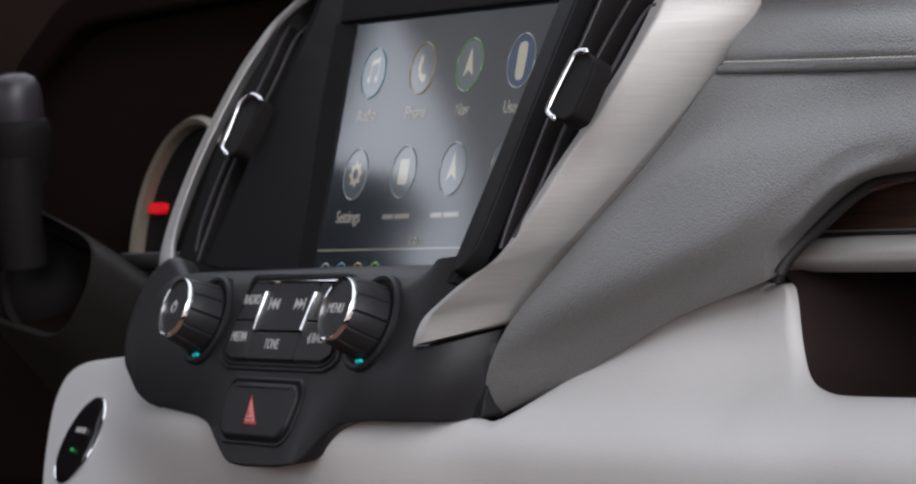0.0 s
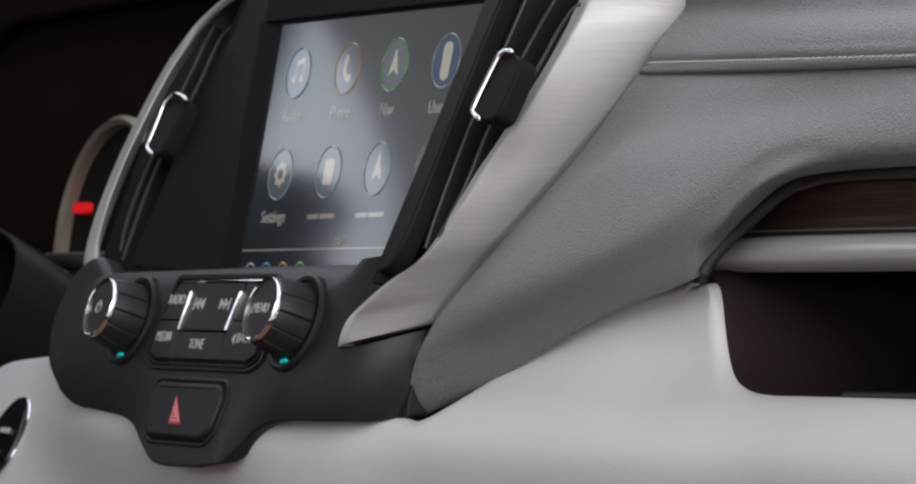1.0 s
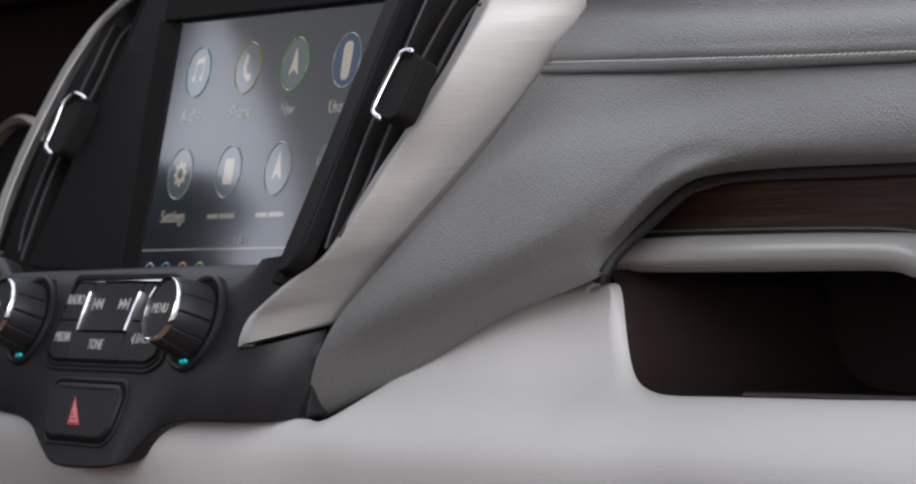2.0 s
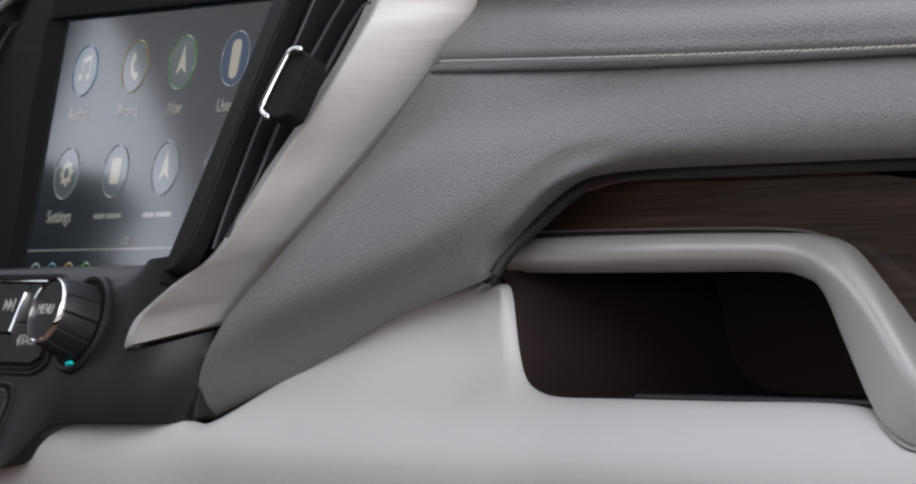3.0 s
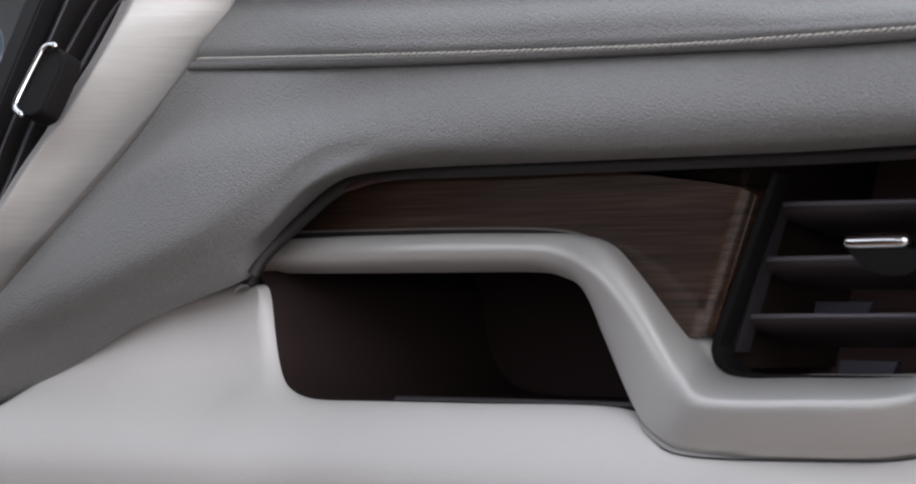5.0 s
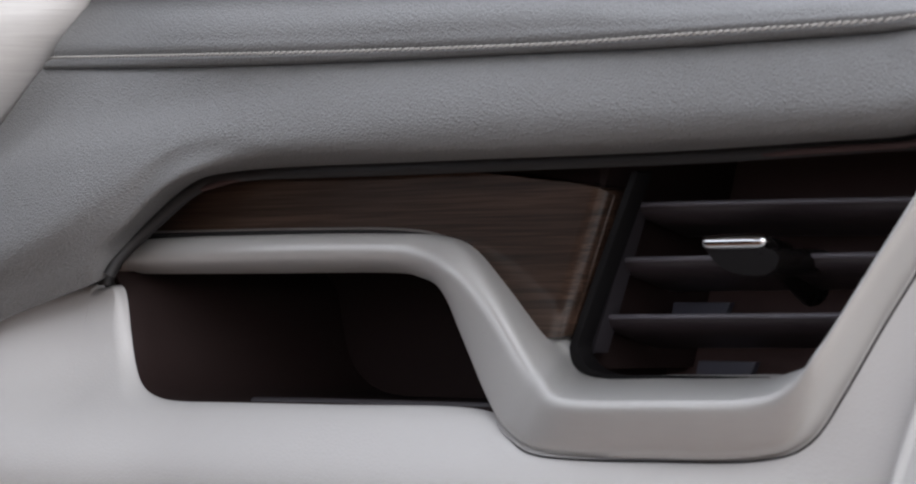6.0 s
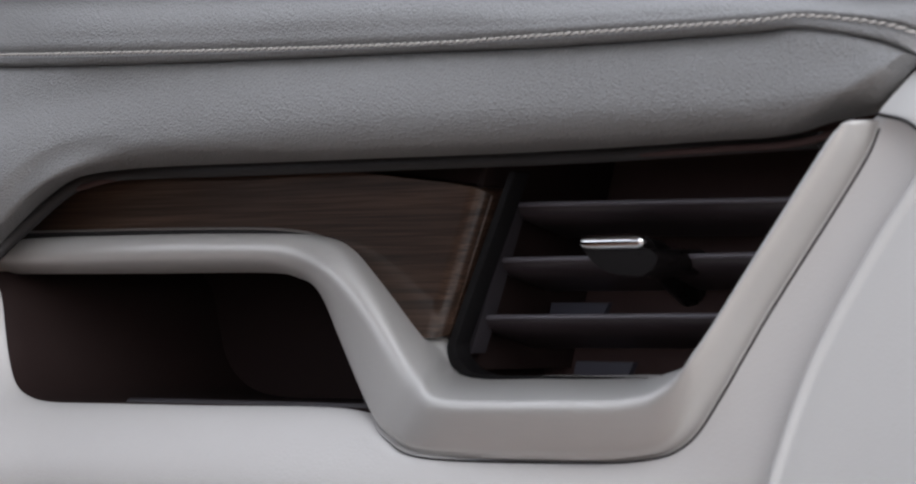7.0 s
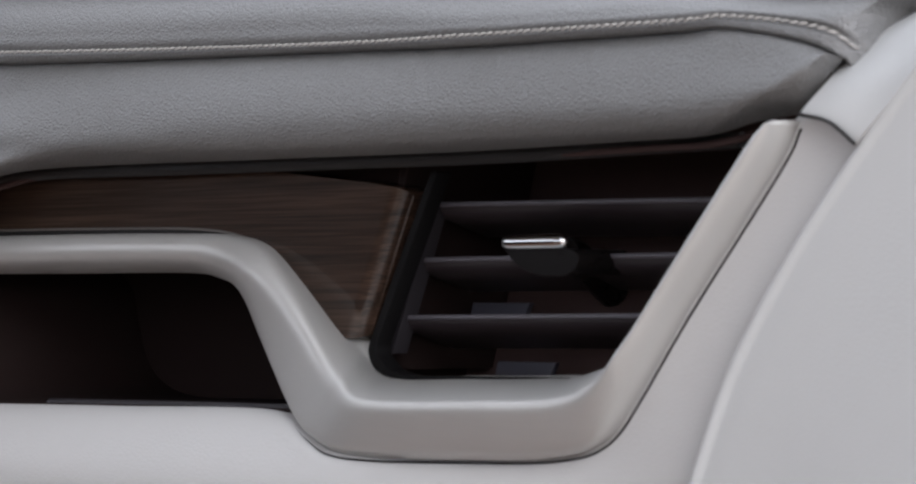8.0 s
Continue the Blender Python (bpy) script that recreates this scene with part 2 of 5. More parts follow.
def rounded(poly, r, steps=5):
    """A closed outline with its corners rounded; r is one radius or one for each corner."""
    P = [Vector(p) for p in poly]
    R = r if isinstance(r, (list, tuple)) else [r] * len(P)
    out = []
    for i, p in enumerate(P):
        a, b = P[i - 1], P[(i + 1) % len(P)]
        la, lb = (a - p).length, (b - p).length
        d = min(R[i], 0.48 * la, 0.48 * lb)
        if d < 1e-6:
            out.append(p)
            continue
        s, e = p + (a - p) * (d / la), p + (b - p) * (d / lb)
        out += [s * (1 - u) ** 2 + p * (2 * u * (1 - u)) + e * u * u for u in [k / steps for k in range(steps + 1)]]
    return out


def tilted(y, z, degrees, x=0.0):
    """A frame on a panel that leans back: u to the right, v up the panel, w out of it."""
    a = radians(degrees)
    return Matrix(((1, 0, 0, x), (0, math.sin(a), -math.cos(a), y), (0, math.cos(a), math.sin(a), z), (0, 0, 0, 1)))


UPRIGHT = tilted(0, 0, 0)


def inset(points, d):
    """The outline moved inwards by d."""
    P = np.array([(p[0], p[1]) for p in points], float)
    if np.sum(P[:, 0] * np.roll(P[:, 1], -1) - P[:, 1] * np.roll(P[:, 0], -1)) < 0:
        d = -d
    e = np.roll(P, -1, 0) - P
    e /= np.maximum(np.linalg.norm(e, axis=1), 1e-9)[:, None]
    n = np.stack([-e[:, 1], e[:, 0]], 1)
    m = n + np.roll(n, 1, 0)
    m /= np.maximum(np.linalg.norm(m, axis=1), 1e-6)[:, None]
    k = np.clip(np.sum(m * n, 1), 0.5, 1)
    return P + m * (d / k)[:, None]


def slab(frame_, outline, w0, w1, bevel=0.0, segments=2):
    """A plate with the outline (u, v) from w0 (back) to w1 (front) in a panel's frame, with a rounded front edge."""
    pts = [(p[0], p[1]) for p in outline]
    pts = [p for p, q in zip(pts, pts[-1:] + pts[:-1]) if (p[0] - q[0]) ** 2 + (p[1] - q[1]) ** 2 > 1e-11]
    P = np.array(pts)
    flow = np.roll(P, -1, 0) - P
    for _ in range(14):
        Q = inset(pts, bevel * 1.15)
        if not bevel or np.all(np.sum((np.roll(Q, -1, 0) - Q) * flow, 1) > 0):
            break
        bevel *= 0.8
    bm = bmesh.new()
    loops = [(pts, w0), (pts, w1 - bevel)]
    for k in range(1, segments + 1 if bevel else 0):
        t = math.pi / 2 * k / segments
        loops.append((inset(pts, bevel * (1 - math.cos(t))), w1 - bevel + bevel * math.sin(t)))
    if bevel:
        loops.append((inset(pts, bevel * 1.15), w1))
    rings = [[bm.verts.new((p[0], p[1], w)) for p in loop] for loop, w in loops]
    n = len(pts)
    for lo, hi in zip(rings, rings[1:]):
        for k in range(n):
            bm.faces.new((lo[k], lo[(k + 1) % n], hi[(k + 1) % n], hi[k]))
    caps = [bm.faces.new(rings[-1]), bm.faces.new(rings[0][::-1])]
    bmesh.ops.recalc_face_normals(bm, faces=bm.faces)
    bmesh.ops.triangulate(bm, faces=caps, ngon_method="EAR_CLIP")
    bm.transform(frame_)
    return bm


def tube(path, radius, seg=10, ends=True, squash=1.0):
    """A round bar along a path; radius is one number or one for each point."""
    P = [Vector(p) for p in path]
    n = len(P)
    R = [float(r) for r in radius] if isinstance(radius, (list, tuple, np.ndarray)) else [radius] * n
    bm = bmesh.new()
    rings = []
    side = None
    for i in range(n):
        d = (P[min(i + 1, n - 1)] - P[max(i - 1, 0)]).normalized()
        if side is None:
            side = d.orthogonal().normalized()
        side = (side - d * side.dot(d)).normalized()
        up = d.cross(side)
        rings.append([bm.verts.new(P[i] + R[i] * (side * math.cos(t) + up * math.sin(t) * squash)) for t in [2 * math.pi * k / seg for k in range(seg)]])
    for a, b in zip(rings, rings[1:]):
        for k in range(seg):
            bm.faces.new((a[k], a[(k + 1) % seg], b[(k + 1) % seg], b[k]))
    if ends:
        bm.faces.new(rings[0][::-1])
        bm.faces.new(rings[-1])
    bmesh.ops.recalc_face_normals(bm, faces=bm.faces)
    return bm


def lathe(frame_, profile, seg=48, shape=None):
    """A turned body: (radius, w) down the profile, round the w axis of the frame. shape(angle, k) scales the radius."""
    bm = bmesh.new()
    rings = []
    for k, (r, w) in enumerate(profile):
        ring = []
        for j in range(seg):
            a = 2 * math.pi * j / seg
            q = r * (shape(a, k) if shape else 1)
            ring.append(bm.verts.new((q * math.cos(a), q * math.sin(a), w)))
        rings.append(ring)
    for a, b in zip(rings, rings[1:]):
        for j in range(seg):
            bm.faces.new((a[j], a[(j + 1) % seg], b[(j + 1) % seg], b[j]))
    bm.faces.new(rings[0])
    bm.faces.new(rings[-1][::-1])
    bmesh.ops.recalc_face_normals(bm, faces=bm.faces)
    bm.transform(frame_)
    return bm


def box(lo, hi, bevel=0.0, segments=2):
    bm = bmesh.new()
    bmesh.ops.create_cube(bm, size=1)
    for v in bm.verts:
        v.co = Vector([lo[k] + (hi[k] - lo[k]) * (v.co[k] + 0.5) for k in range(3)])
    if bevel:
        bmesh.ops.bevel(bm, geom=bm.edges[:], offset=bevel, segments=segments, affect="EDGES", profile=0.5, clamp_overlap=True)
    return bm


def part(name, bm, material, parent=None, label="", smooth=35):
    """Links a bmesh as one mesh object, under a thing or a part."""
    me = bpy.data.meshes.new(name)
    if smooth:
        for f in bm.faces:
            f.smooth = True
        lim = math.cos(radians(smooth))
        for e in bm.edges:
            if len(e.link_faces) == 2 and e.link_faces[0].normal.dot(e.link_faces[1].normal) < lim:
                e.smooth = False
    bm.to_mesh(me)
    bm.free()
    me.materials.append(material)
    ob = new(name, me)
    if parent:
        ob.parent = parent
        if parent.type == "EMPTY":
            ob.matrix_parent_inverse = Matrix.Translation(-parent.location)
    if label:
        ob["label"] = label
    return ob


def thing(name, label, category, group="", at=(0, 0, 0), kind=""):
    ob = new(name)
    ob.empty_display_size, ob.location = 0.02, at
    return tagged(ob, label, category, group, kind)


def lettering(name, text, size, frame_, u, v, w, material, parent, stretch=1.0, depth=0.00015):
    cu = bpy.data.curves.new(name, "FONT")
    cu.body, cu.size, cu.align_x, cu.align_y, cu.extrude = text, size, "CENTER", "CENTER", depth
    tmp = bpy.data.objects.new(name, cu)
    me = bpy.data.meshes.new_from_object(tmp)
    bpy.data.objects.remove(tmp)
    me.transform(frame_ @ Matrix.Translation((u, v, w)) @ Matrix.Diagonal((stretch, 1, 1, 1)))
    me.materials.clear()
    me.materials.append(material)
    ob = new(name, me)
    ob.parent = parent
    if parent.type == "EMPTY":
        ob.matrix_parent_inverse = Matrix.Translation(-parent.location)
    return ob


# ---- the setting ----
def structure(name, bm, material, label):
    return tagged(part(name, bm, material), label, name.split("_")[0], kind="structure")


# Ground and floor are unseen and act as warm reflectors.
structure("ground", box((-60, -60, -0.60), (60, 60, -0.45)), ASPHALT, "unseen concrete ground under the parked car, toned for warm bounced light")
structure("floor", box((-0.80, -2.2, 0.12), (0.76, 0.62, 0.15)), CARPET, "unseen carpeted cabin floor, browned for warm bounced light")
# Unseen; its front edge is placed to shade the dashboard's left side.
structure("ceiling", box((-0.80, -2.2, 1.28), (0.78, -0.27, 1.31)), ROOFCLOTH, "unseen grey cloth headliner, its edge set to shade the dashboard")
structure("wall_front", box((-0.80, 0.62, 0.12), (0.80, 0.65, 0.95)), TRIMCLOTH, "dark bulkhead in front of the dashboard")
# Unseen driver door; its upper edges are set for the display's reflection.
structure("wall_left", box((-0.83, -2.2, 0.12), (-0.80, -0.305, 0.872)), TRIMCLOTH, "dark driver door below its window")
structure("wall_corner", box((-0.83, -0.305, 0.12), (-0.80, 0.62, 1.10)), TRIMCLOTH, "dark front corner of the driver door")
# Unseen; kept low so that sky can reflect in the wood's end.
structure("wall_rear", box((-0.80, -2.23, 0.12), (0.76, -2.2, 0.70)), TRIMCLOTH, "dark rear end of the cabin")
# Unseen sill, door and pillar, added to keep light out of the cabin.
structure("wall_sill", box((0.745, -1.05, 0.0), (0.775, 0.62, 0.33), 0.008), TRIMCLOTH, "unseen dark sill added under the open passenger door to block light")
structure("wall_right", box((0.76, -2.2, 0.0), (0.79, -1.05, 0.86), 0.008), TRIMCLOTH, "unseen dark wall added as a closed rear door to block light")
structure("pillar_right", box((0.75, -1.15, 0.86), (0.79, -1.05, 1.31), 0.008), TRIMCLOTH, "unseen dark pillar added behind the open passenger door to block light")
BESIDE = Matrix(((0, 0, 1, 0), (1, 0, 0, 0), (0, 1, 0, 0), (0, 0, 0, 1)))
# Unseen; the outline is fitted to the reflection in the display.
pillar = rounded([(-0.30, 1.06), (-0.345, 1.030), (-0.397, 0.989), (-0.432, 0.950), (-0.47, 0.872), (-0.62, 0.872), (-0.62, 1.31), (-0.30, 1.31)], 0.02)
structure("pillar_left", slab(BESIDE, pillar, -0.83, -0.80, 0.006), PALECLOTH, "unseen pale grey cloth pillar, shaped and toned for the display's reflection")


def reflected_blob():
    # Unseen itself; shaped to make the dark patch in the display's reflection.
    t = thing("reflected_blob", "black shape outside the driver window, added for the display's reflection", "mirror", at=(-0.95, -0.40, 0.87))
    o = rounded([(-0.34, 0.948), (-0.40, 0.954), (-0.437, 0.966), (-0.458, 0.955), (-0.464, 0.938), (-0.450, 0.925), (-0.425, 0.917), (-0.34, 0.905)], 0.02)
    part("housing", slab(BESIDE, o, -1.02, -0.95, 0.008, 3), SATINBLACK, t)
    part("foot", slab(BESIDE, rounded([(-0.34, 0.92), (-0.41, 0.925), (-0.40, 0.86), (-0.34, 0.86)], 0.01), -0.99, -0.83, 0.004), SATINBLACK, t)
    return t


reflected_blob()


# ---- passenger side of the dashboard ----
SEAM = [(0.2163, 0.0150, 0.7866), (0.3441, -0.0020, 0.7802), (0.4474, -0.0030, 0.7771), (0.5385, -0.0050, 0.7750), (0.5948, -0.0090, 0.7730), (0.6817, -0.0130, 0.7720), (0.7075, -0.0170, 0.7716), (0.7358, -0.0195, 0.7665), (0.7485, -0.0170, 0.7617)]
PAD_HIGH = [(0.1964, -0.0026, 0.7544), (0.2690, -0.0085, 0.7640), (0.3770, -0.0115, 0.7670), (0.4740, -0.0140, 0.7660), (0.5900, -0.0170, 0.7640), (0.6810, -0.0220, 0.7630), (0.7110, -0.0240, 0.7620), (0.7275, -0.0250, 0.7616), (0.7414, -0.0257, 0.7617), (0.7483, -0.0244, 0.7618), (0.7486, -0.0178, 0.7612)]
PAD_MID = [(0.1743, -0.0290, 0.7162), (0.2330, -0.0275, 0.7380), (0.3153, -0.0250, 0.7489), (0.3940, -0.0190, 0.7560), (0.4870, -0.0200, 0.7550), (0.5970, -0.0220, 0.7535), (0.6890, -0.0270, 0.7520), (0.7130, -0.0285, 0.7530), (0.7320, -0.0294, 0.7541), (0.7398, -0.0291, 0.7560), (0.7442, -0.0266, 0.7568), (0.7445, -0.0190, 0.7571)]
PAD_CREASE = [(0.1593, -0.0475, 0.6879), (0.2206, -0.0460, 0.7028), (0.2913, -0.0395, 0.7195), (0.3340, -0.0300, 0.7355), (0.3599, -0.0228, 0.7472), (0.4061, -0.0203, 0.7489), (0.4970, -0.0195, 0.7470), (0.6060, -0.0210, 0.7465), (0.6950, -0.0260, 0.7465), (0.7133, -0.0277, 0.7479), (0.7217, -0.0277, 0.7491), (0.7283, -0.0270, 0.7507), (0.7334, -0.0243, 0.7509), (0.7380, -0.0190, 0.7509)]
PAD_ROLL = [(0.1413, -0.0485, 0.6645), (0.1842, -0.0415, 0.6782), (0.2497, -0.0365, 0.6963), (0.3045, -0.0305, 0.7132), (0.3295, -0.0270, 0.7223), (0.3617, -0.0240, 0.7390), (0.4010, -0.0145, 0.7450), (0.4990, -0.0140, 0.7440), (0.6080, -0.0155, 0.7435), (0.6940, -0.0205, 0.7435), (0.7073, -0.0225, 0.7446), (0.7147, -0.0220, 0.7462), (0.7182, -0.0195, 0.7469), (0.7298, -0.0140, 0.7487)]
PAD_LOW = [(0.1346, -0.0400, 0.6496), (0.1929, -0.0325, 0.6687), (0.2523, -0.0285, 0.6899), (0.3075, -0.0225, 0.7044), (0.3132, -0.0200, 0.7100), (0.3250, -0.0140, 0.7239), (0.3463, -0.0060, 0.7393), (0.3760, -0.0020, 0.7430), (0.4740, 0.0000, 0.7430), (0.5860, -0.0010, 0.7425), (0.6657, -0.0080, 0.7430), (0.6892, -0.0115, 0.7430), (0.7041, -0.0135, 0.7442), (0.7152, -0.0140, 0.7463), (0.7276, -0.0125, 0.7479)]
LIP_STITCH = [(0.2242, 0.0130, 0.7908), (0.3511, -0.0070, 0.7842), (0.4534, -0.0080, 0.7801), (0.5455, -0.0110, 0.7770), (0.6008, -0.0150, 0.7760), (0.6877, -0.0190, 0.7748), (0.7099, -0.0195, 0.7749), (0.7428, -0.0205, 0.7700), (0.7518, -0.0150, 0.7640)]
TOP_NEAR = [(0.2216, 0.0299, 0.8110), (0.3371, 0.0031, 0.8003), (0.4423, 0.0004, 0.7952), (0.5354, -0.0023, 0.7912), (0.5919, -0.0063, 0.7862), (0.6771, -0.0083, 0.7832), (0.7119, -0.0103, 0.7795), (0.7512, -0.0134, 0.7748), (0.7539, -0.0011, 0.7725)]
TOP_FAR = [(0.2231, 0.0500, 0.8373), (0.3200, 0.0350, 0.8270), (0.3980, 0.0350, 0.8210), (0.4910, 0.0350, 0.8140), (0.5520, 0.0300, 0.8080), (0.6400, 0.0300, 0.8030), (0.6750, 0.0300, 0.8000), (0.7290, 0.0120, 0.7890), (0.7680, 0.0180, 0.7860)]


def shifted(points, dx=0.0, dy=0.0, dz=0.0):
    return [(x + dx, y + dy, z + dz) for x, y, z in points]


SEAM = shifted(SEAM, dz=-0.0009)
LIP_STITCH = shifted(LIP_STITCH, dz=-0.0007)


def mid_pad():
    t = thing("dashboard_pad", "grey grained leather dashboard pad sweeping down to the centre stack", "dashboard", at=(0.45, 0, 0.75))
    n = 200
    rows = [by_x(c, n) for c in (shifted(SEAM, dy=0.006, dz=0.001), shifted(SEAM, dy=-0.0018, dz=0.0002), PAD_HIGH, PAD_MID, PAD_CREASE, PAD_ROLL, PAD_LOW, shifted(PAD_LOW, dx=-0.003, dy=0.009, dz=0.005))]
    part("pad_skin", thick(across(rows, 66), (0, 0.001, 0.001)), LEATHER, t, smooth=60)
    bead = shifted(PAD_LOW[6:], dy=0.0035, dz=-0.0022)
    part("piping", tube(even(bead, 80), 0.0011, 8), DUCT, t, "thin dark brown piping under the pad", smooth=80)
    return t


def top_pad():
    t = thing("upper_dashboard", "grey grained leather dashboard top with a stitched front edge", "dashboard", at=(0.45, 0.1, 0.80))
    n = 200
    tuck = shifted(SEAM, dy=0.004, dz=0.0005)
    lip = [tuple(0.72 * a + 0.28 * b + c for a, b, c in zip(p, q, (0, -0.0020, -0.0005))) for p, q in zip(SEAM, LIP_STITCH)]
    ridge = [tuple(0.3 * a + 0.7 * b + c for a, b, c in zip(p, q, (0, -0.0016, 0))) for p, q in zip(SEAM, LIP_STITCH)]
    dip = shifted(LIP_STITCH, dy=0.0008)
    over = [tuple(0.75 * a + 0.25 * b + c for a, b, c in zip(p, q, (0, -0.0015, 0.0005))) for p, q in zip(LIP_STITCH, TOP_NEAR)]
    far = [(x, y + 0.20, z + 0.035) for x, y, z in TOP_FAR]
    rows = [by_x(c, n) for c in (tuck, lip, ridge, dip, over, TOP_NEAR, TOP_FAR, far)]
    part("pad_skin", thick(across(rows, 71), (0, 0.01, -0.008), towards=(0, -0.3, 1)), LEATHER, t, smooth=60)
    # one stitch, repeated along the edge
    line = even(shifted(LIP_STITCH, dy=-0.0007), 2000)
    length = np.sum(np.linalg.norm(np.diff(line, axis=0), axis=1))
    pitch = 0.0033
    bm = tube([(-0.0017, 0.0004, -0.0005), (-0.0011, -0.0001, -0.0003), (0, -0.0003, 0.0), (0.0011, -0.0001, 0.0003), (0.0017, 0.0004, 0.0005)], [0.0001, 0.00032, 0.0004, 0.00032, 0.0001], 6)
    first = part("stitch", bm, THREAD, t, smooth=80)
    count = int(length / pitch)
    for k in range(count):
        i = int((k + 0.5) / count * 1999)
        d = Vector(line[min(i + 4, 1999)]) - Vector(line[max(i - 4, 0)])
        m = Matrix.Translation(line[i]) @ pose(0, 0, 0, 0, -math.degrees(math.atan2(d.z, d.x)) + random.uniform(-3, 3), math.degrees(math.atan2(d.y, d.x)))
        ob = first if k == 0 else first.copy()
        if k:
            scene.collection.objects.link(ob)
        ob.matrix_basis = m
    return t


def low_face(x, z):
    """How far back the lower dashboard lies at a place."""
    face = eased(z, [0.50, 0.56, 0.60, 0.625, 0.64, 0.65, 0.672, 0.70, 0.8], [0.06, 0.016, -0.013, -0.024, -0.0265, -0.022, -0.001, 0.002, 0.002], 0.008)
    end = eased(x, [0.615, 0.665], [0, 1], 0.02)
    under = -0.008 * eased(x, [0.15, 0.19, 0.24, 0.28], [0, 1, 1, 0], 0.02) * np.interp(z, [0.645, 0.675], [0, 1])
    return face * (1 - end) - 0.0205 * end + under + eased(x, [-0.2, 0.0, 0.05, 0.10, 0.135, 0.16, 0.2, 0.34], [-0.050, -0.057, -0.056, -0.043, -0.031, -0.027, -0.02, 0], 0.02)


def lower_dash():
    t = thing("lower_dash", "light greige soft vinyl lower dashboard round the storage pocket", "dashboard", at=(0.4, 0.0, 0.50))
    edge = [(-0.020, 0.6470, -0.020, 0.5), (-0.005, 0.6475, -0.005, 0.5), (0.0432, 0.6490, 0.0432, 0.5), (0.110, 0.6502, 0.110, 0.5), (0.135, 0.6488, 0.135, 0.5), (0.1522, 0.6496, 0.1522, 0.5), (0.186, 0.6692, 0.182, 0.5), (0.2299, 0.6925, 0.2259, 0.5), (0.2763, 0.7035, 0.2560, 0.5), (0.2839, 0.7025, 0.2610, 0.5), (0.2898, 0.7034, 0.2645, 0.5), (0.2935, 0.7030, 0.2668, 0.5), (0.2958, 0.6995, 0.2685, 0.5), (0.2990, 0.6878, 0.2720, 0.5), (0.3023, 0.6782, 0.2765, 0.5), (0.3072, 0.6719, 0.2830, 0.5), (0.3134, 0.6676, 0.2920, 0.5), (0.3205, 0.6649, 0.3030, 0.5), (0.3294, 0.6632, 0.3170, 0.5), (0.3409, 0.6626, 0.3335, 0.5), (0.3597, 0.6628, 0.3575, 0.5), (0.4226, 0.6635, 0.4226, 0.5), (0.4992, 0.6641, 0.4992, 0.5), (0.5287, 0.6581, 0.5287, 0.5), (0.5464, 0.6538, 0.5464, 0.5), (0.5997, 0.6539, 0.5997, 0.5), (0.6440, 0.6572, 0.695, 0.5), (0.6610, 0.6622, 0.706, 0.585), (0.6718, 0.6743, 0.711, 0.6480), (0.6894, 0.6974, 0.7215, 0.680), (0.7214, 0.7340, 0.752, 0.722), (0.7300, 0.7452, 0.766, 0.7405), (0.7390, 0.7498, 0.778, 0.7500)]
    E = spline(edge, 330)
    # across the edge, away from the pocket
    way = np.stack([-np.gradient(E[:, 1]), np.gradient(E[:, 0])], 1)
    way = np.stack([np.convolve(np.pad(way[:, k], 4, mode="edge"), np.ones(9) / 9, "valid") for k in (0, 1)], 1)
    way /= np.linalg.norm(way, axis=1)[:, None]
    way *= np.sign(np.sum(way * (E[:, 2:] - E[:, :2]), axis=1))[:, None]

    # the lip narrows at the pocket's upper corner
    wide = 0.0045 * (1 - 0.75 * np.exp(-((E[:, 0] - 0.2945) ** 2 + (E[:, 1] - 0.7022) ** 2) / (2 * 0.006 ** 2)))

    def row(x, z, back=0.0):
        return np.stack([x, low_face(x, z) + back, z], 1)

    lip = []
    for a in (90, 74, 58, 44, 31, 20, 11, 4, 0):
        d = wide * (1 - math.sin(radians(a)))
        lip.append(row(E[:, 0] + way[:, 0] * d, E[:, 1] + way[:, 1] * d, 0.0042 * (1 - math.sin(radians(90 - a)))))
    lip.insert(0, lip[0] + (0, 0.0006, 0))
    skin = [lip[-1]]
    for k in range(1, 40):
        f = (k / 39) ** 1.25
        d = wide * (1 - f) ** 2
        skin.append(row(E[:, 0] * (1 - f) + E[:, 2] * f + way[:, 0] * d, E[:, 1] * (1 - f) + E[:, 3] * f + way[:, 1] * d))
    G = np.array(lip + skin[1:])
    N = np.cross(np.gradient(G, axis=0), np.gradient(G, axis=1))
    N /= np.maximum(np.linalg.norm(N, axis=2), 1e-12)[..., None]
    N *= -np.sign(N[30, 100, 1])
    k = len(lip)
    for name, a, b in (("pocket_lip", 0, k), ("skin", k - 1, len(G))):
        me = part(name, thick(G[a:b], (0, 0.0006, 0)), WHITE, t, smooth=70).data
        own = [tuple(v.normal) for v in me.vertices]
        # one run of shading over both parts
        own[:(b - a) * G.shape[1]] = [tuple(float(c) for c in q) for q in N[a:b].reshape(-1, 3)]
        me.normals_split_custom_set_from_vertices(own)
    return t


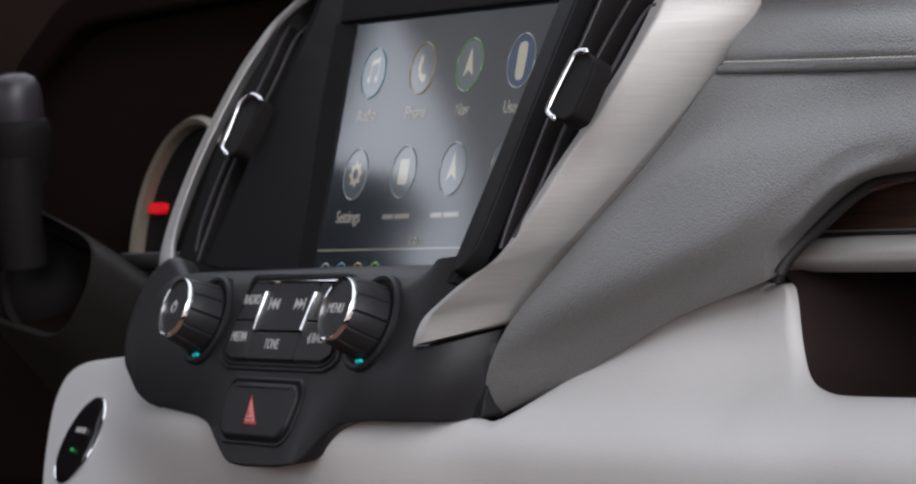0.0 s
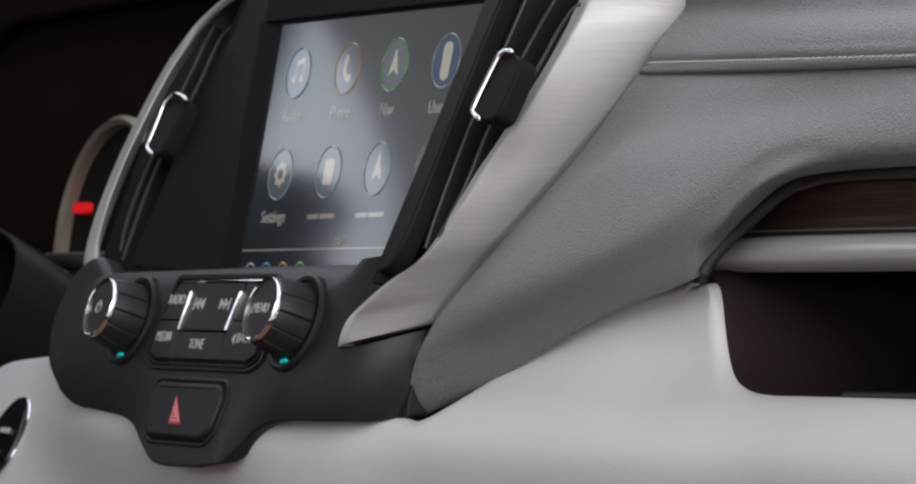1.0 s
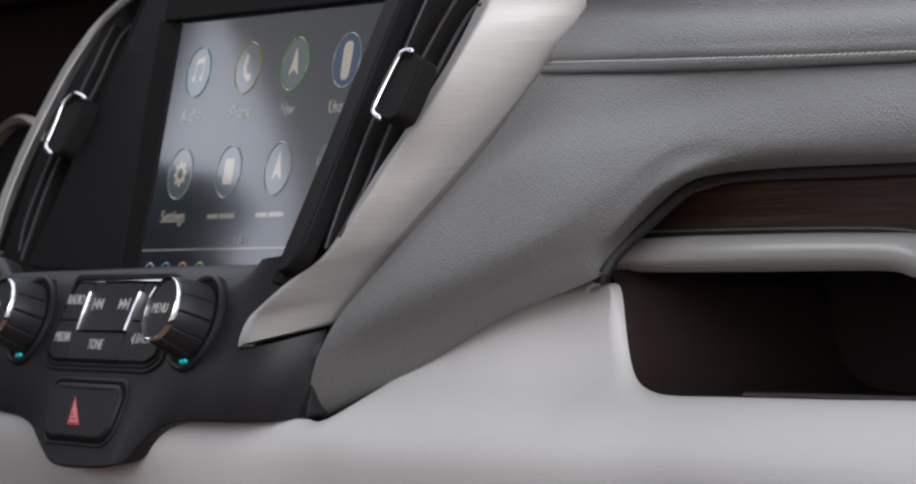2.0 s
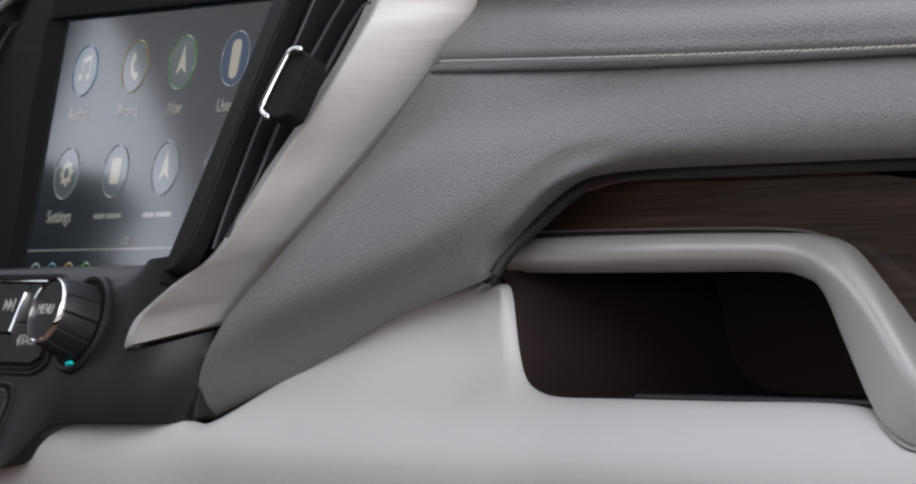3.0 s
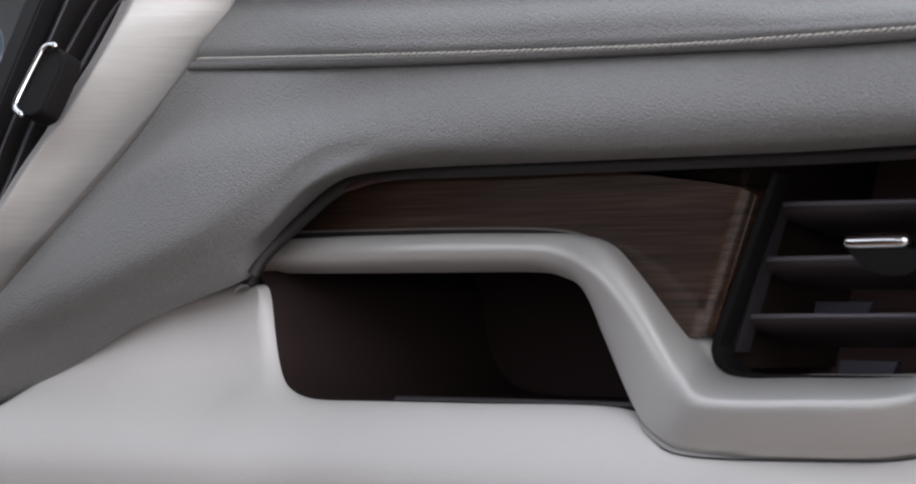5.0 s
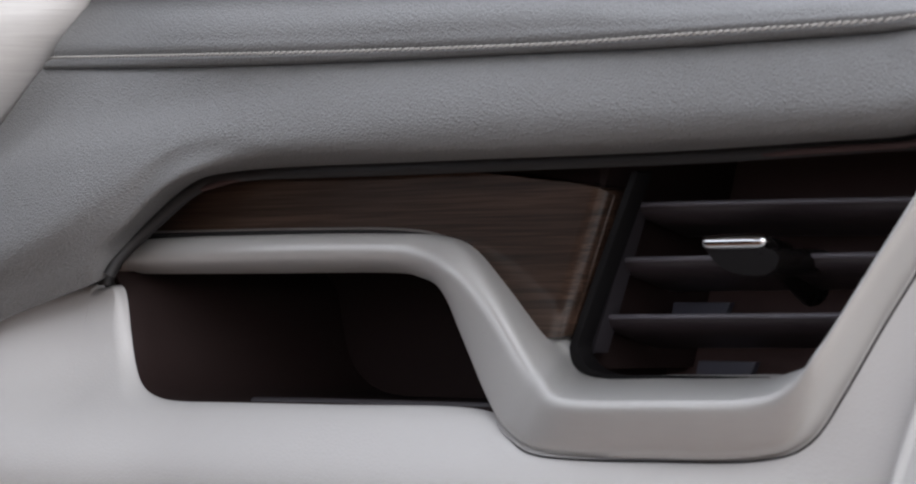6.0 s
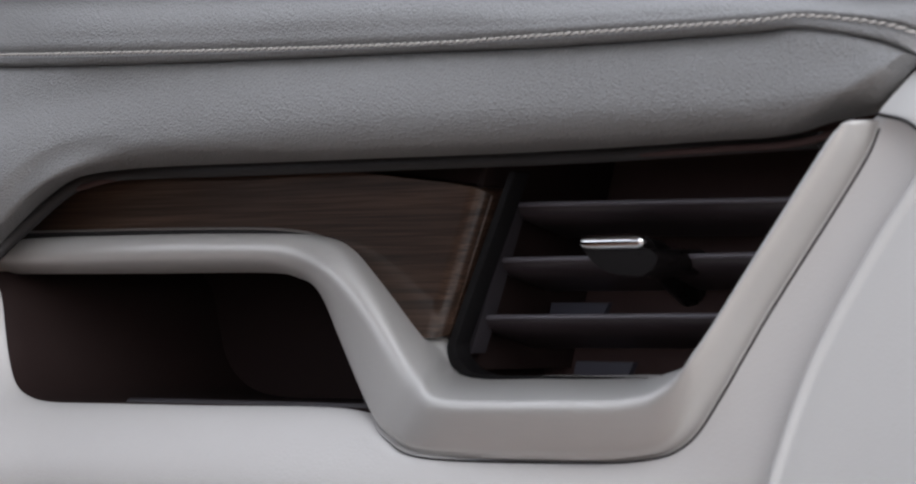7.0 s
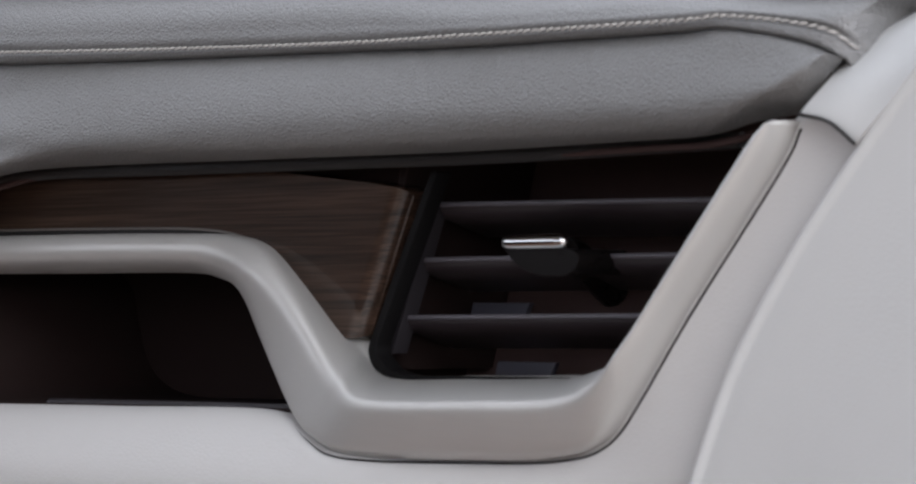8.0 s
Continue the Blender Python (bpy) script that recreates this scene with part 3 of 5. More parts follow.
RING_TOP = [(0.2835, 0.0000, 0.7122), (0.2962, 0.0000, 0.7194), (0.3769, 0.0000, 0.7204), (0.4432, 0.0000, 0.7199), (0.4696, 0.0000, 0.7188), (0.4893, -0.0025, 0.7136), (0.5088, -0.0065, 0.7015), (0.5355, -0.0145, 0.6817), (0.5496, -0.0200, 0.6748), (0.5680, -0.0265, 0.6694), (0.6177, -0.0300, 0.6700), (0.6524, -0.0312, 0.6715), (0.6681, -0.0320, 0.6762), (0.6816, -0.0320, 0.6882), (0.7003, -0.0320, 0.7100), (0.7252, -0.0320, 0.7388), (0.7319, -0.0320, 0.7443)]
RING_LOW = [(0.2760, 0.0060, 0.7082), (0.2921, 0.0060, 0.7075), (0.3685, 0.0060, 0.7073), (0.4354, 0.0060, 0.7072), (0.4543, 0.0060, 0.7052), (0.4704, 0.0030, 0.7002), (0.4884, -0.0030, 0.6856), (0.5140, -0.0120, 0.6646), (0.5312, -0.0180, 0.6565), (0.5529, -0.0215, 0.6522), (0.6062, -0.0240, 0.6528), (0.6437, -0.0252, 0.6545), (0.6632, -0.0260, 0.6596), (0.6779, -0.0260, 0.6739), (0.6966, -0.0260, 0.6969), (0.7284, -0.0260, 0.7335), (0.7355, -0.0260, 0.7443)]

RING_IN = [(0.2835, 0.0100, 0.7122), (0.2962, 0.0100, 0.7194), (0.3769, 0.0100, 0.7204), (0.4432, 0.0100, 0.7199), (0.4696, 0.0100, 0.7188), (0.4850, 0.0070, 0.7152), (0.4997, 0.0070, 0.7046), (0.5158, 0.0080, 0.6904), (0.5255, 0.0100, 0.6822), (0.5343, 0.0120, 0.6747), (0.5718, 0.0120, 0.6747), (0.6094, 0.0100, 0.6755), (0.6384, -0.0040, 0.6773), (0.6766, -0.0080, 0.6886), (0.6954, -0.0080, 0.7106), (0.7205, -0.0080, 0.7395), (0.7272, -0.0080, 0.7451)]


def trim_ring():
    t = thing("trim_handle", "satin champagne trim bar over the pocket and under the vent", "trim", at=(0.55, 0, 0.66))
    n = 260
    T, B, F = spline(RING_TOP, n), spline(RING_LOW, n), spline(RING_IN, n)
    # where the crest runs across the bar
    s = np.linspace(0, 16, n)
    crest = eased(s, [0, 4, 6, 7, 12, 13.5, 16], [0.55, 0.55, 0.16, 0.06, 0.06, 0.50, 0.58], 0.8)
    proud = 0.0048 * np.minimum(1, crest / 0.32)
    tuck = eased(s, [0, 4.5, 6.5, 16], [0.0055, 0.0055, 0.0012, 0.0012], 0.8)
    out = np.array((0, 1, 0))
    rows = [F + (0, 0.004, 0), F, F * 0.6 + T * 0.4 + (0, 0.0004, 0.0003), F * 0.2 + T * 0.8 + (0, 0.0006, 0.0001)]
    for w, k in ((0.10, 0.0), (0.35, 0.45), (0.65, 0.82), (1.0, 1.0)):
        c = (np.maximum(crest, 0.10) * w)[:, None]
        rows.append(T * (1 - c) + B * c + out * (0.0008 - proud * k)[:, None])
    for w, k in ((0.20, 0.04), (0.40, 0.14), (0.60, 0.30), (0.78, 0.50), (0.92, 0.74), (1.0, 1.0)):
        c = (crest + (1 - crest) * w)[:, None]
        rows.append(T * (1 - c) + B * c + out * ((0.0008 - proud) * (1 - k) + tuck * k)[:, None])
    rows.append(T * 0.03 + B * 0.97 + (0, 0.010, 0))
    skin = across(rows, 92)
    skin = np.stack([even(skin[:, j], 92) for j in range(n)], 1)
    skin[8:-8] = sum(np.roll(skin, k, 0) * w for k, w in zip(range(-8, 9), np.hanning(19)[1:-1] / 9))[8:-8]
    part("bar", thick(skin, (0, 0.003, 0.001)), SATIN, t, smooth=75)
    # a dark tube laid in for the seam and shade under the bar
    seam = B[int(n * 0.45):] + (0.0006, 0, -0.0010)
    seam[:, 1] = low_face(seam[:, 0], seam[:, 2]) - 0.0001
    part("shade_line", tube(seam, 0.00038 * np.minimum(1, np.linspace(0.05, 4, len(seam))), 6), RUBBER, t, "thin dark tube for the seam and shade beside the bar", smooth=80)
    return t


def wood_panel():
    t = thing("wood_panel", "dark walnut wood inlay with a rounded glossy end", "trim", at=(0.45, 0.01, 0.70))
    o = [(0.2950, 0.7200), (0.3040, 0.7240), (0.3300, 0.7365), (0.3550, 0.7400), (0.4349, 0.7402), (0.4777, 0.7397), (0.4953, 0.7386), (0.5153, 0.7363), (0.5348, 0.7346), (0.5482, 0.7323), (0.5262, 0.6869), (0.5210, 0.6863), (0.5060, 0.6960), (0.4880, 0.7115), (0.4730, 0.7170), (0.4490, 0.7195)]
    out = rounded(o, [0.001, 0.01, 0.02, 0.02, 0.02, 0.02, 0.02, 0.02, 0.02, 0.004, 0.0035, 0.002, 0.02, 0.012, 0.012, 0.02])
    bm = slab(UPRIGHT, out, -0.020, -0.0068, 0.0008)
    # the end towards the vent rolls backwards round a leaning line
    top, low, r = Vector((0.5424, 0, 0.7335)), Vector((0.5204, 0, 0.6875)), 0.0058
    lean = (top.x - low.x) / (top.z - low.z)
    normal = Vector((1, 0, -lean)).normalized()
    for k in range(10):
        d = r * math.sin(radians(9.5 * k))
        bmesh.ops.bisect_plane(bm, geom=bm.verts[:] + bm.edges[:] + bm.faces[:], plane_co=low + Vector((d, 0, 0)), plane_no=normal)
    for v in bm.verts:
        d = min(r, max(0.0, v.co.x - low.x - lean * (v.co.z - low.z)))
        if v.co.y < 0.012:
            v.co.y += r - math.sqrt(r * r - d * d)
    bmesh.ops.recalc_face_normals(bm, faces=bm.faces)
    part("veneer", bm, WOOD, t, smooth=20)
    edge = [(0.300, 0.0066, 0.7226), (0.39, 0.0066, 0.7224), (0.449, 0.0066, 0.7214), (0.474, 0.0066, 0.7180), (0.489, 0.0066, 0.7122), (0.506, 0.0066, 0.6968), (0.516, 0.0066, 0.6868)]
    part("backing", box((0.27, 0.030, 0.715), (0.532, 0.034, 0.765)), DUCT, t)
    # dark tube put in for the shade under the veneer
    part("gap_shade", tube(even(shifted(edge, dy=-0.0004, dz=-0.0012), 60), 0.0008, 6), RUBBER, t, "dark tube for the shade between veneer and trim bar")
    # pale strip paints the highlight along the veneer's rolled lower edge
    part("edge_highlight", tube(even(edge, 60), 0.00045, 6), EDGING, t, "thin pale strip for the highlight on the veneer's lower edge")
    return t


def pocket():
    t = thing("storage_pocket", "deep black open storage pocket in the dashboard", "pocket", at=(0.42, 0.05, 0.655))
    edge = [(0.2880, 0.7085), (0.2940, 0.7030), (0.2962, 0.6990), (0.2992, 0.6878), (0.3025, 0.6782), (0.3074, 0.6719), (0.3136, 0.6676), (0.3207, 0.6649), (0.3296, 0.6632), (0.3411, 0.6625), (0.3599, 0.6626), (0.4226, 0.6633), (0.5140, 0.6639)]
    E = even([(x, 0, z) for x, z in edge], 80)
    front = low_face(E[:, 0], E[:, 2])
    rows = []
    for k, d in enumerate((0.0042, 0.0060, 0.012, 0.03, 0.095)):
        q = E.copy()
        q[:, 1] = (front + d) if k < 3 else d
        q[:, 2] += (0, 0.0008, 0.0010, 0.0008, 0.0)[k] * np.linspace(0, 1, 80) ** 0.5
        q[:, 0] += (0, 0.0006, 0.0008, 0.0006, 0.0)[k]
        rows.append(q)
    part("liner", thick(np.array(rows), (0, 0, -0.001)), DEEP, t, smooth=60)
    shelf = E[36:79] * (1, 0, 1) + np.stack([0 * front[36:79], front[36:79] + 0.0075, 0 * front[36:79] + 0.0008], 1)
    part("liner_lip", tube(shelf, 0.0014, 8), SLATS, t, "grey raised front edge of the liner", smooth=80)
    part("pocket_back", box((0.24, 0.095, 0.640), (0.51, 0.100, 0.725)), DEEP, t)
    part("pocket_roof", box((0.28, 0.012, 0.7085), (0.505, 0.095, 0.7125), 0.001), DEEP, t)
    part("pocket_side", box((0.503, 0.016, 0.6600), (0.508, 0.095, 0.7085)), DEEP, t)
    return t


def seal():
    t = thing("seal_strip", "black rubber seal along the leather pad and trim bar", "trim", at=(0.44, 0, 0.74))
    c = [(0.3132, -0.0195, 0.7069), (0.3159, -0.0170, 0.7131), (0.3238, -0.0110, 0.7225), (0.3435, -0.0030, 0.7374), (0.3628, 0.001, 0.7415), (0.4432, 0.002, 0.7414), (0.5323, 0.002, 0.7411), (0.60, 0.002, 0.741), (0.70, -0.004, 0.742)]
    part("strip", tube(even(c, 120), 0.0024, 10), RUBBER, t, smooth=80)
    foot = [(0.2957, -0.0060, 0.7108), (0.2984, -0.0100, 0.7087), (0.2998, -0.0120, 0.7061), (0.2998, -0.0120, 0.7036)]
    part("end_foot", tube(even(foot, 20), 0.0030, 10), RUBBER, t, smooth=80)
    return t


def passenger_vent():
    t = thing("air_vent", "black passenger air vent with horizontal slats and chrome-tipped lever", "air vent", at=(0.60, 0.04, 0.67))
    part("duct_back", box((0.50, 0.070, 0.665), (0.76, 0.075, 0.750)), DUCT, t)
    part("duct_roof", box((0.50, 0.006, 0.7435), (0.74, 0.070, 0.7475)), DUCT, t)
    part("duct_floor", box((0.515, 0.012, 0.6685), (0.70, 0.070, 0.6725)), DUCT, t)
    part("duct_side", box((0.71, 0.004, 0.6725), (0.716, 0.070, 0.7435)), DUCT, t)
    # leaning frame beside the wood, and the rail that carries the slats
    o = rounded([(0.5554, 0.7379), (0.5255, 0.6831), (0.5277, 0.6777), (0.5354, 0.6747), (0.5452, 0.6740), (0.6257, 0.6751), (0.6257, 0.6760), (0.5445, 0.6753), (0.5360, 0.6768), (0.5288, 0.6826), (0.5583, 0.7378)], [0.001, 0.004, 0.003, 0.003, 0.003, 0.001, 0.001, 0.003, 0.003, 0.004, 0.001])
    part("vent_frame", slab(UPRIGHT, o, -0.018, -0.012, 0.0009), SATINBLACK, t)
    part("slat_rail", slab(UPRIGHT, [(0.5484, 0.7288), (0.5285, 0.6818), (0.5238, 0.6817), (0.5438, 0.7289)], -0.026, -0.020, 0.0006), SLATS, t)
    part("duct_side", slab(UPRIGHT, [(0.5380, 0.7430), (0.5415, 0.7430), (0.5205, 0.6765), (0.5170, 0.6765)], -0.070, -0.0160, 0.0006), DEEP, t)
    for x0, z0, x1, z1 in ((0.5424, 0.7280, 0.6680, 0.7271), (0.5342, 0.7109, 0.6589, 0.7116), (0.5267, 0.6930, 0.6426, 0.6941)):
        # a blade: a rounded lip in front, the leaf falling away behind it
        prof = [(0.0000, -0.0004), (0.0004, 0.0003), (0.0014, 0.0006), (0.0028, 0.0003), (0.0120, -0.0038), (0.0225, -0.0088), (0.0228, -0.0098), (0.0110, -0.0064), (0.0016, -0.0032), (0.0004, -0.0014)]
        G = []
        for f, k in ((0.0, 0.35), (0.004, 0.75), (0.012, 0.95), (0.02, 1.0), (0.5, 1.0), (1.0, 1.0)):
            x, z = x0 + (x1 - x0) * f, z0 + (z1 - z0) * f
            G.append([(x, 0.0225 + y, z - 0.0012 * (1 - k) + h * k) for y, h in prof])
        bm = sheet(np.array(G), close=True)
        bm.faces.new([v for v in bm.verts][:10])
        bmesh.ops.recalc_face_normals(bm, faces=bm.faces)
        blade = part("slat", bm, BROWNSLAT, t, smooth=50)
        # a paler lip paints the highlight along the blade's front edge
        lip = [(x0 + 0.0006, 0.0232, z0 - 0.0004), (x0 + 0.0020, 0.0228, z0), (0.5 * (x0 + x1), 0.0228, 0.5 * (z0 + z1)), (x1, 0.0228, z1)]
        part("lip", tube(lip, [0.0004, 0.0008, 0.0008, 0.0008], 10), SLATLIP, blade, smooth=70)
    for x, z in ((0.5315, 0.6932), (0.5430, 0.6748)):
        part("damper_vane", slab(UPRIGHT, [(x, z), (x + 0.0012, z + 0.0044), (x + 0.0275, z + 0.0044), (x + 0.0250, z)], -0.052, -0.050, 0.0004), VANE, t)
    # lever on the middle slat: a dark grip under a chrome cap, and the arm behind it
    lever = part("lever", slab(UPRIGHT, rounded([(0.5905, 0.7147), (0.6147, 0.7134), (0.6208, 0.7134), (0.6237, 0.7110), (0.6220, 0.7073), (0.6171, 0.7054), (0.6085, 0.7056), (0.6011, 0.7070), (0.5956, 0.7098)], 0.0018), -0.030, -0.0085, 0.0022, 4), LEVER, t, smooth=50)
    span = np.array([0, 0.01, 0.03, 0.07, 0.14, 0.3, 0.5, 0.7, 0.84, 0.92, 0.965, 0.99, 1.0])
    girth = np.array([0.12, 0.45, 0.70, 0.88, 0.96, 1, 1, 1, 1, 0.93, 0.74, 0.45, 0.1])
    bm = tube([(0.5915 + 0.0272 * f, 0.0085, 0.7155 + 0.0002 * f) for f in span], list(0.0024 * girth), 20)
    part("lever_tip", bm, CHROME, lever, "bright chrome cap", smooth=60)
    part("lever_stem", tube(even([(0.6076, 0.0170, 0.7119), (0.6037, 0.0300, 0.7092), (0.5979, 0.0480, 0.7009)], 14), [0.0056] * 5 + [0.0050] * 9, 14), LEVER, t, smooth=70)
    return t


def end_cap():
    t = thing("dash_end_cap", "pale grey vinyl panel closing the end of the dashboard", "panel", at=(0.80, -0.05, 0.5))
    line = [(0.672, 0.15), (0.684, 0.54), (0.693, 0.61), (0.6981, 0.6446), (0.6989, 0.6496), (0.7011, 0.6556), (0.7139, 0.6823), (0.7347, 0.7114), (0.7588, 0.7387), (0.7778, 0.7578), (0.803, 0.778), (0.84, 0.80)]
    D = even([(x, 0, z) for x, z in line], 150)
    rows = []
    for dx, y in ((0.0, -0.010), (0.0002, -0.0215), (0.0006, -0.0242), (0.0014, -0.0259), (0.0024, -0.0266), (0.0035, -0.0266), (0.0046, -0.0262), (0.0058, -0.0260), (0.009, -0.0262), (0.03, -0.0275), (0.08, -0.033), (0.2, -0.045)):
        q = D.copy()
        q[:, 0] += dx
        q[:, 2] -= dx * 0.45
        q[:, 1] = y
        rows.append(q)
    G = across(rows, 81)
    part("panel", thick(G[56:], (0.0, 0.02, 0)), CAPMAT, t, smooth=60)
    # dark tube in place of the shade in the panel's groove
    part("seam", tube(D + (-0.0006, -0.0210, 0), 0.0008, 6), LEATHER, t, "thin dark tube for the shaded seam beside the panel")
    part("edge_bead", thick(G[:57], (0.0, 0.004, 0)), CAPMAT, t, "raised rolled edge of the panel", smooth=75)
    u = thing("corner_panel", "pale grey vinyl corner piece above the trim seam", "panel", at=(0.79, -0.05, 0.745))
    a = [(0.7389, -0.0240, 0.7472), (0.7507, -0.0260, 0.7447), (0.7604, -0.0270, 0.7388)]
    b = [(0.7434, -0.0200, 0.7544), (0.7588, -0.0240, 0.7521), (0.7711, -0.0270, 0.7480)]
    c = [(0.7454, -0.0120, 0.7615), (0.7651, -0.0200, 0.7601), (0.7810, -0.0270, 0.7575)]
    d = [(0.7575, 0.0000, 0.7736), (0.7776, -0.0120, 0.7732), (0.8030, -0.0270, 0.7751)]
    e = [(0.800, 0.03, 0.795), (0.822, 0.004, 0.797), (0.845, -0.027, 0.80)]
    a0 = [(x - 0.0003, y + 0.004, z - 0.0002) for x, y, z in a]
    part("seam", tube(even(shifted(a, dy=-0.0004, dz=-0.0004), 24), 0.00055, 6), RUBBER, u, "thin dark seam")
    part("panel", thick(across([spline(r, 24) for r in (a0, a, b, c, d, e)], 50), (0, 0.02, -0.004)), CAPMAT, u, smooth=60)
    return t


mid_pad()
top_pad()
lower_dash()
trim_ring()
wood_panel()
pocket()
seal()
passenger_vent()
end_cap()


# ---- centre stack ----
LO = tilted(-0.070, 0.690, 20)
UP = tilted(-0.062, 0.712, 25)
# SC and UPL are scaled about the camera's eye to fit its view
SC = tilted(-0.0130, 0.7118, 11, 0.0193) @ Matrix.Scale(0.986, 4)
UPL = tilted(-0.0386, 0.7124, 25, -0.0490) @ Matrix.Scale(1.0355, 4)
KEYBED = LO @ Matrix.Translation((0.0035, -0.0006, 0))


def at(f, u, v, w=0.0):
    return f @ Vector((u, v, w))


def mm(points):
    return [(a / 1000, b / 1000) for a, b in points]


def centre_stack():
    t = thing("centre_stack", "charcoal plastic centre stack with knobs, buttons and vents", "console", at=(0, -0.02, 0.62))
    o = mm([(-150, 22), (-3, 25), (128, 26), (146, 27.5), (160, 22), (141.8, 5.7), (129.1, -4.4), (127, -14.5), (206, -3.7), (202, -11), (201, -23), (203, -37), (206, -43.5),
            (172.8, -45), (112.9, -45.2), (87.9, -46.8), (74.5, -51.4), (63.5, -59.6), (53.8, -65.9), (35.3, -68.4), (0.1, -69.5), (-16.3, -68.3), (-31.5, -60.9),
            (-48, -51.9), (-63.4, -48.8), (-123.9, -45), (-147.4, -37.8), (-157.9, -18.9), (-159.5, -1.2)])
    bm = slab(LO, rounded(o, 0.006, 3), -0.009, 0.0, 0.007, 6)
    # a close grid; towards the passenger the panel bends along the camera's sight line
    for axis, a, b in ((0, -0.15, 0.215), (1, -0.066, 0.022)):
        normal = LO.to_3x3() @ Vector((1 - axis, axis, 0))
        for k in range(int((b - a) / 0.006)):
            c = a + 0.006 * k
            bmesh.ops.bisect_plane(bm, geom=bm.verts[:] + bm.edges[:] + bm.faces[:], plane_co=LO @ Vector(((1 - axis) * c, axis * c, 0)), plane_no=normal)
    inverse = LO.inverted()
    for v in bm.verts:
        s = min(1.0, max(0.0, (v.co.x - 0.10) / 0.10))
        s = 0.066 * s * s * (1.5 - 0.5 * s)
        q = inverse @ v.co
        if q.z < -0.008:
            v.co += LO.to_3x3() @ Vector((0, 0.004, 0))
        top = max(0.0, (q.y - 0.0095) / 0.0145) * min(1.0, max(0.0, (0.128 - v.co.x) / 0.02))
        v.co -= LO.to_3x3() @ Vector((0, 0, 0.0075 * top * top))
        side = min(1.0, max(0.0, (abs(v.co.x - 0.005) - 0.045) / 0.035))
        s += 9.0 * side * max(0.0, -0.012 - q.y) ** 2
        v.co += Vector((-0.883, 0.469, 0)) * s
    bmesh.ops.recalc_face_normals(bm, faces=bm.faces)
    part("lower_panel", bm, DARK, t, smooth=50)
    wing = mm([(-123, -45), (-152, -40), (-181, -25.1), (-190, -13.2), (-193, 1.7), (-186, 24.2), (-165, 34), (-120, 10)])
    part("side_wing", slab(LO, rounded(wing, 0.01), -0.016, -0.004, 0.005, 4), DARK, t, smooth=50)
    # surround of the display
    v = np.linspace(0.001, 0.175, 14)
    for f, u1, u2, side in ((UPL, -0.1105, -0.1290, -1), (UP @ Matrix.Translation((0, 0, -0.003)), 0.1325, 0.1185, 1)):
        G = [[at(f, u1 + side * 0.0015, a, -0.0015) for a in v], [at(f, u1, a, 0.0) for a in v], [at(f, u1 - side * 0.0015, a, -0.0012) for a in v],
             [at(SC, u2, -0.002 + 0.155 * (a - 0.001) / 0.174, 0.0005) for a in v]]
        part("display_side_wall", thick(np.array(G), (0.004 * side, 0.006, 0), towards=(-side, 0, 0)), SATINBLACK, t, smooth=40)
    part("vent_divider", slab(UP, rounded(mm([(133, -3), (141, -1), (145, 6), (146.5, 18), (144, 100), (145, 175), (128.5, 175)]), 0.003), -0.011, -0.003, 0.0018, 4), SATINBLACK, t, smooth=60)
    part("display_frame", slab(SC, mm([(-136, -4), (-113.5, -4), (-114.5, 121), (-136, 121)]), -0.006, 0.0012, 0.0006), BLACK, t)
    # unseen cover, added to keep light from above off the vents
    part("unseen_shade_cover", box((-0.30, 0.03, 0.862), (0.28, 0.50, 0.872), 0.003), TRIMCLOTH, t)
    part("top_bezel", slab(SC, mm([(-126, 119.5), (130, 114.5), (132, 175), (-128, 175)]), -0.01, 0.004, 0.001), BLACK, t)
    part("housing", slab(UP, mm([(-185, -20), (120, -20), (120, 178), (-178, 178)]), -0.12, -0.070, 0.003), BLACK, t)
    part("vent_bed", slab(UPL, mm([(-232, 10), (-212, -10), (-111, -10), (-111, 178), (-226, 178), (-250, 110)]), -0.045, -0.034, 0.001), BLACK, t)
    part("vent_bed", slab(UP, mm([(130, -6), (158, -6), (190, 60), (200, 120), (204, 175), (130, 175)]), -0.046, -0.040, 0.0), BLACK, t)
    part("vent_wall", slab(UP, mm([(127, -6), (134, -6), (134, 175), (127, 175)]), -0.046, -0.006), BLACK, t)
    # vertical slats: thin blades whose front edges follow these lines
    right = ([(0.1515, 0.0026, 0.8270), (0.1511, -0.0008, 0.8196), (0.1503, -0.0078, 0.8046), (0.1488, -0.0165, 0.7858), (0.1476, -0.0241, 0.7697), (0.1489, -0.0365, 0.7431), (0.1506, -0.0439, 0.7272), (0.1523, -0.0483, 0.7177)],
             [(0.1772, 0.0017, 0.8249), (0.1759, -0.0016, 0.8178), (0.1712, -0.0076, 0.8049), (0.1667, -0.0159, 0.7873), (0.1646, -0.0264, 0.7647), (0.1645, -0.0363, 0.7434), (0.1619, -0.0429, 0.7293), (0.1596, -0.0462, 0.7223)],
             [(0.1987, -0.0031, 0.8146), (0.1940, -0.0040, 0.8126), (0.1896, -0.0077, 0.8048), (0.1864, -0.0125, 0.7944), (0.1828, -0.0185, 0.7816), (0.1791, -0.0223, 0.7735)])
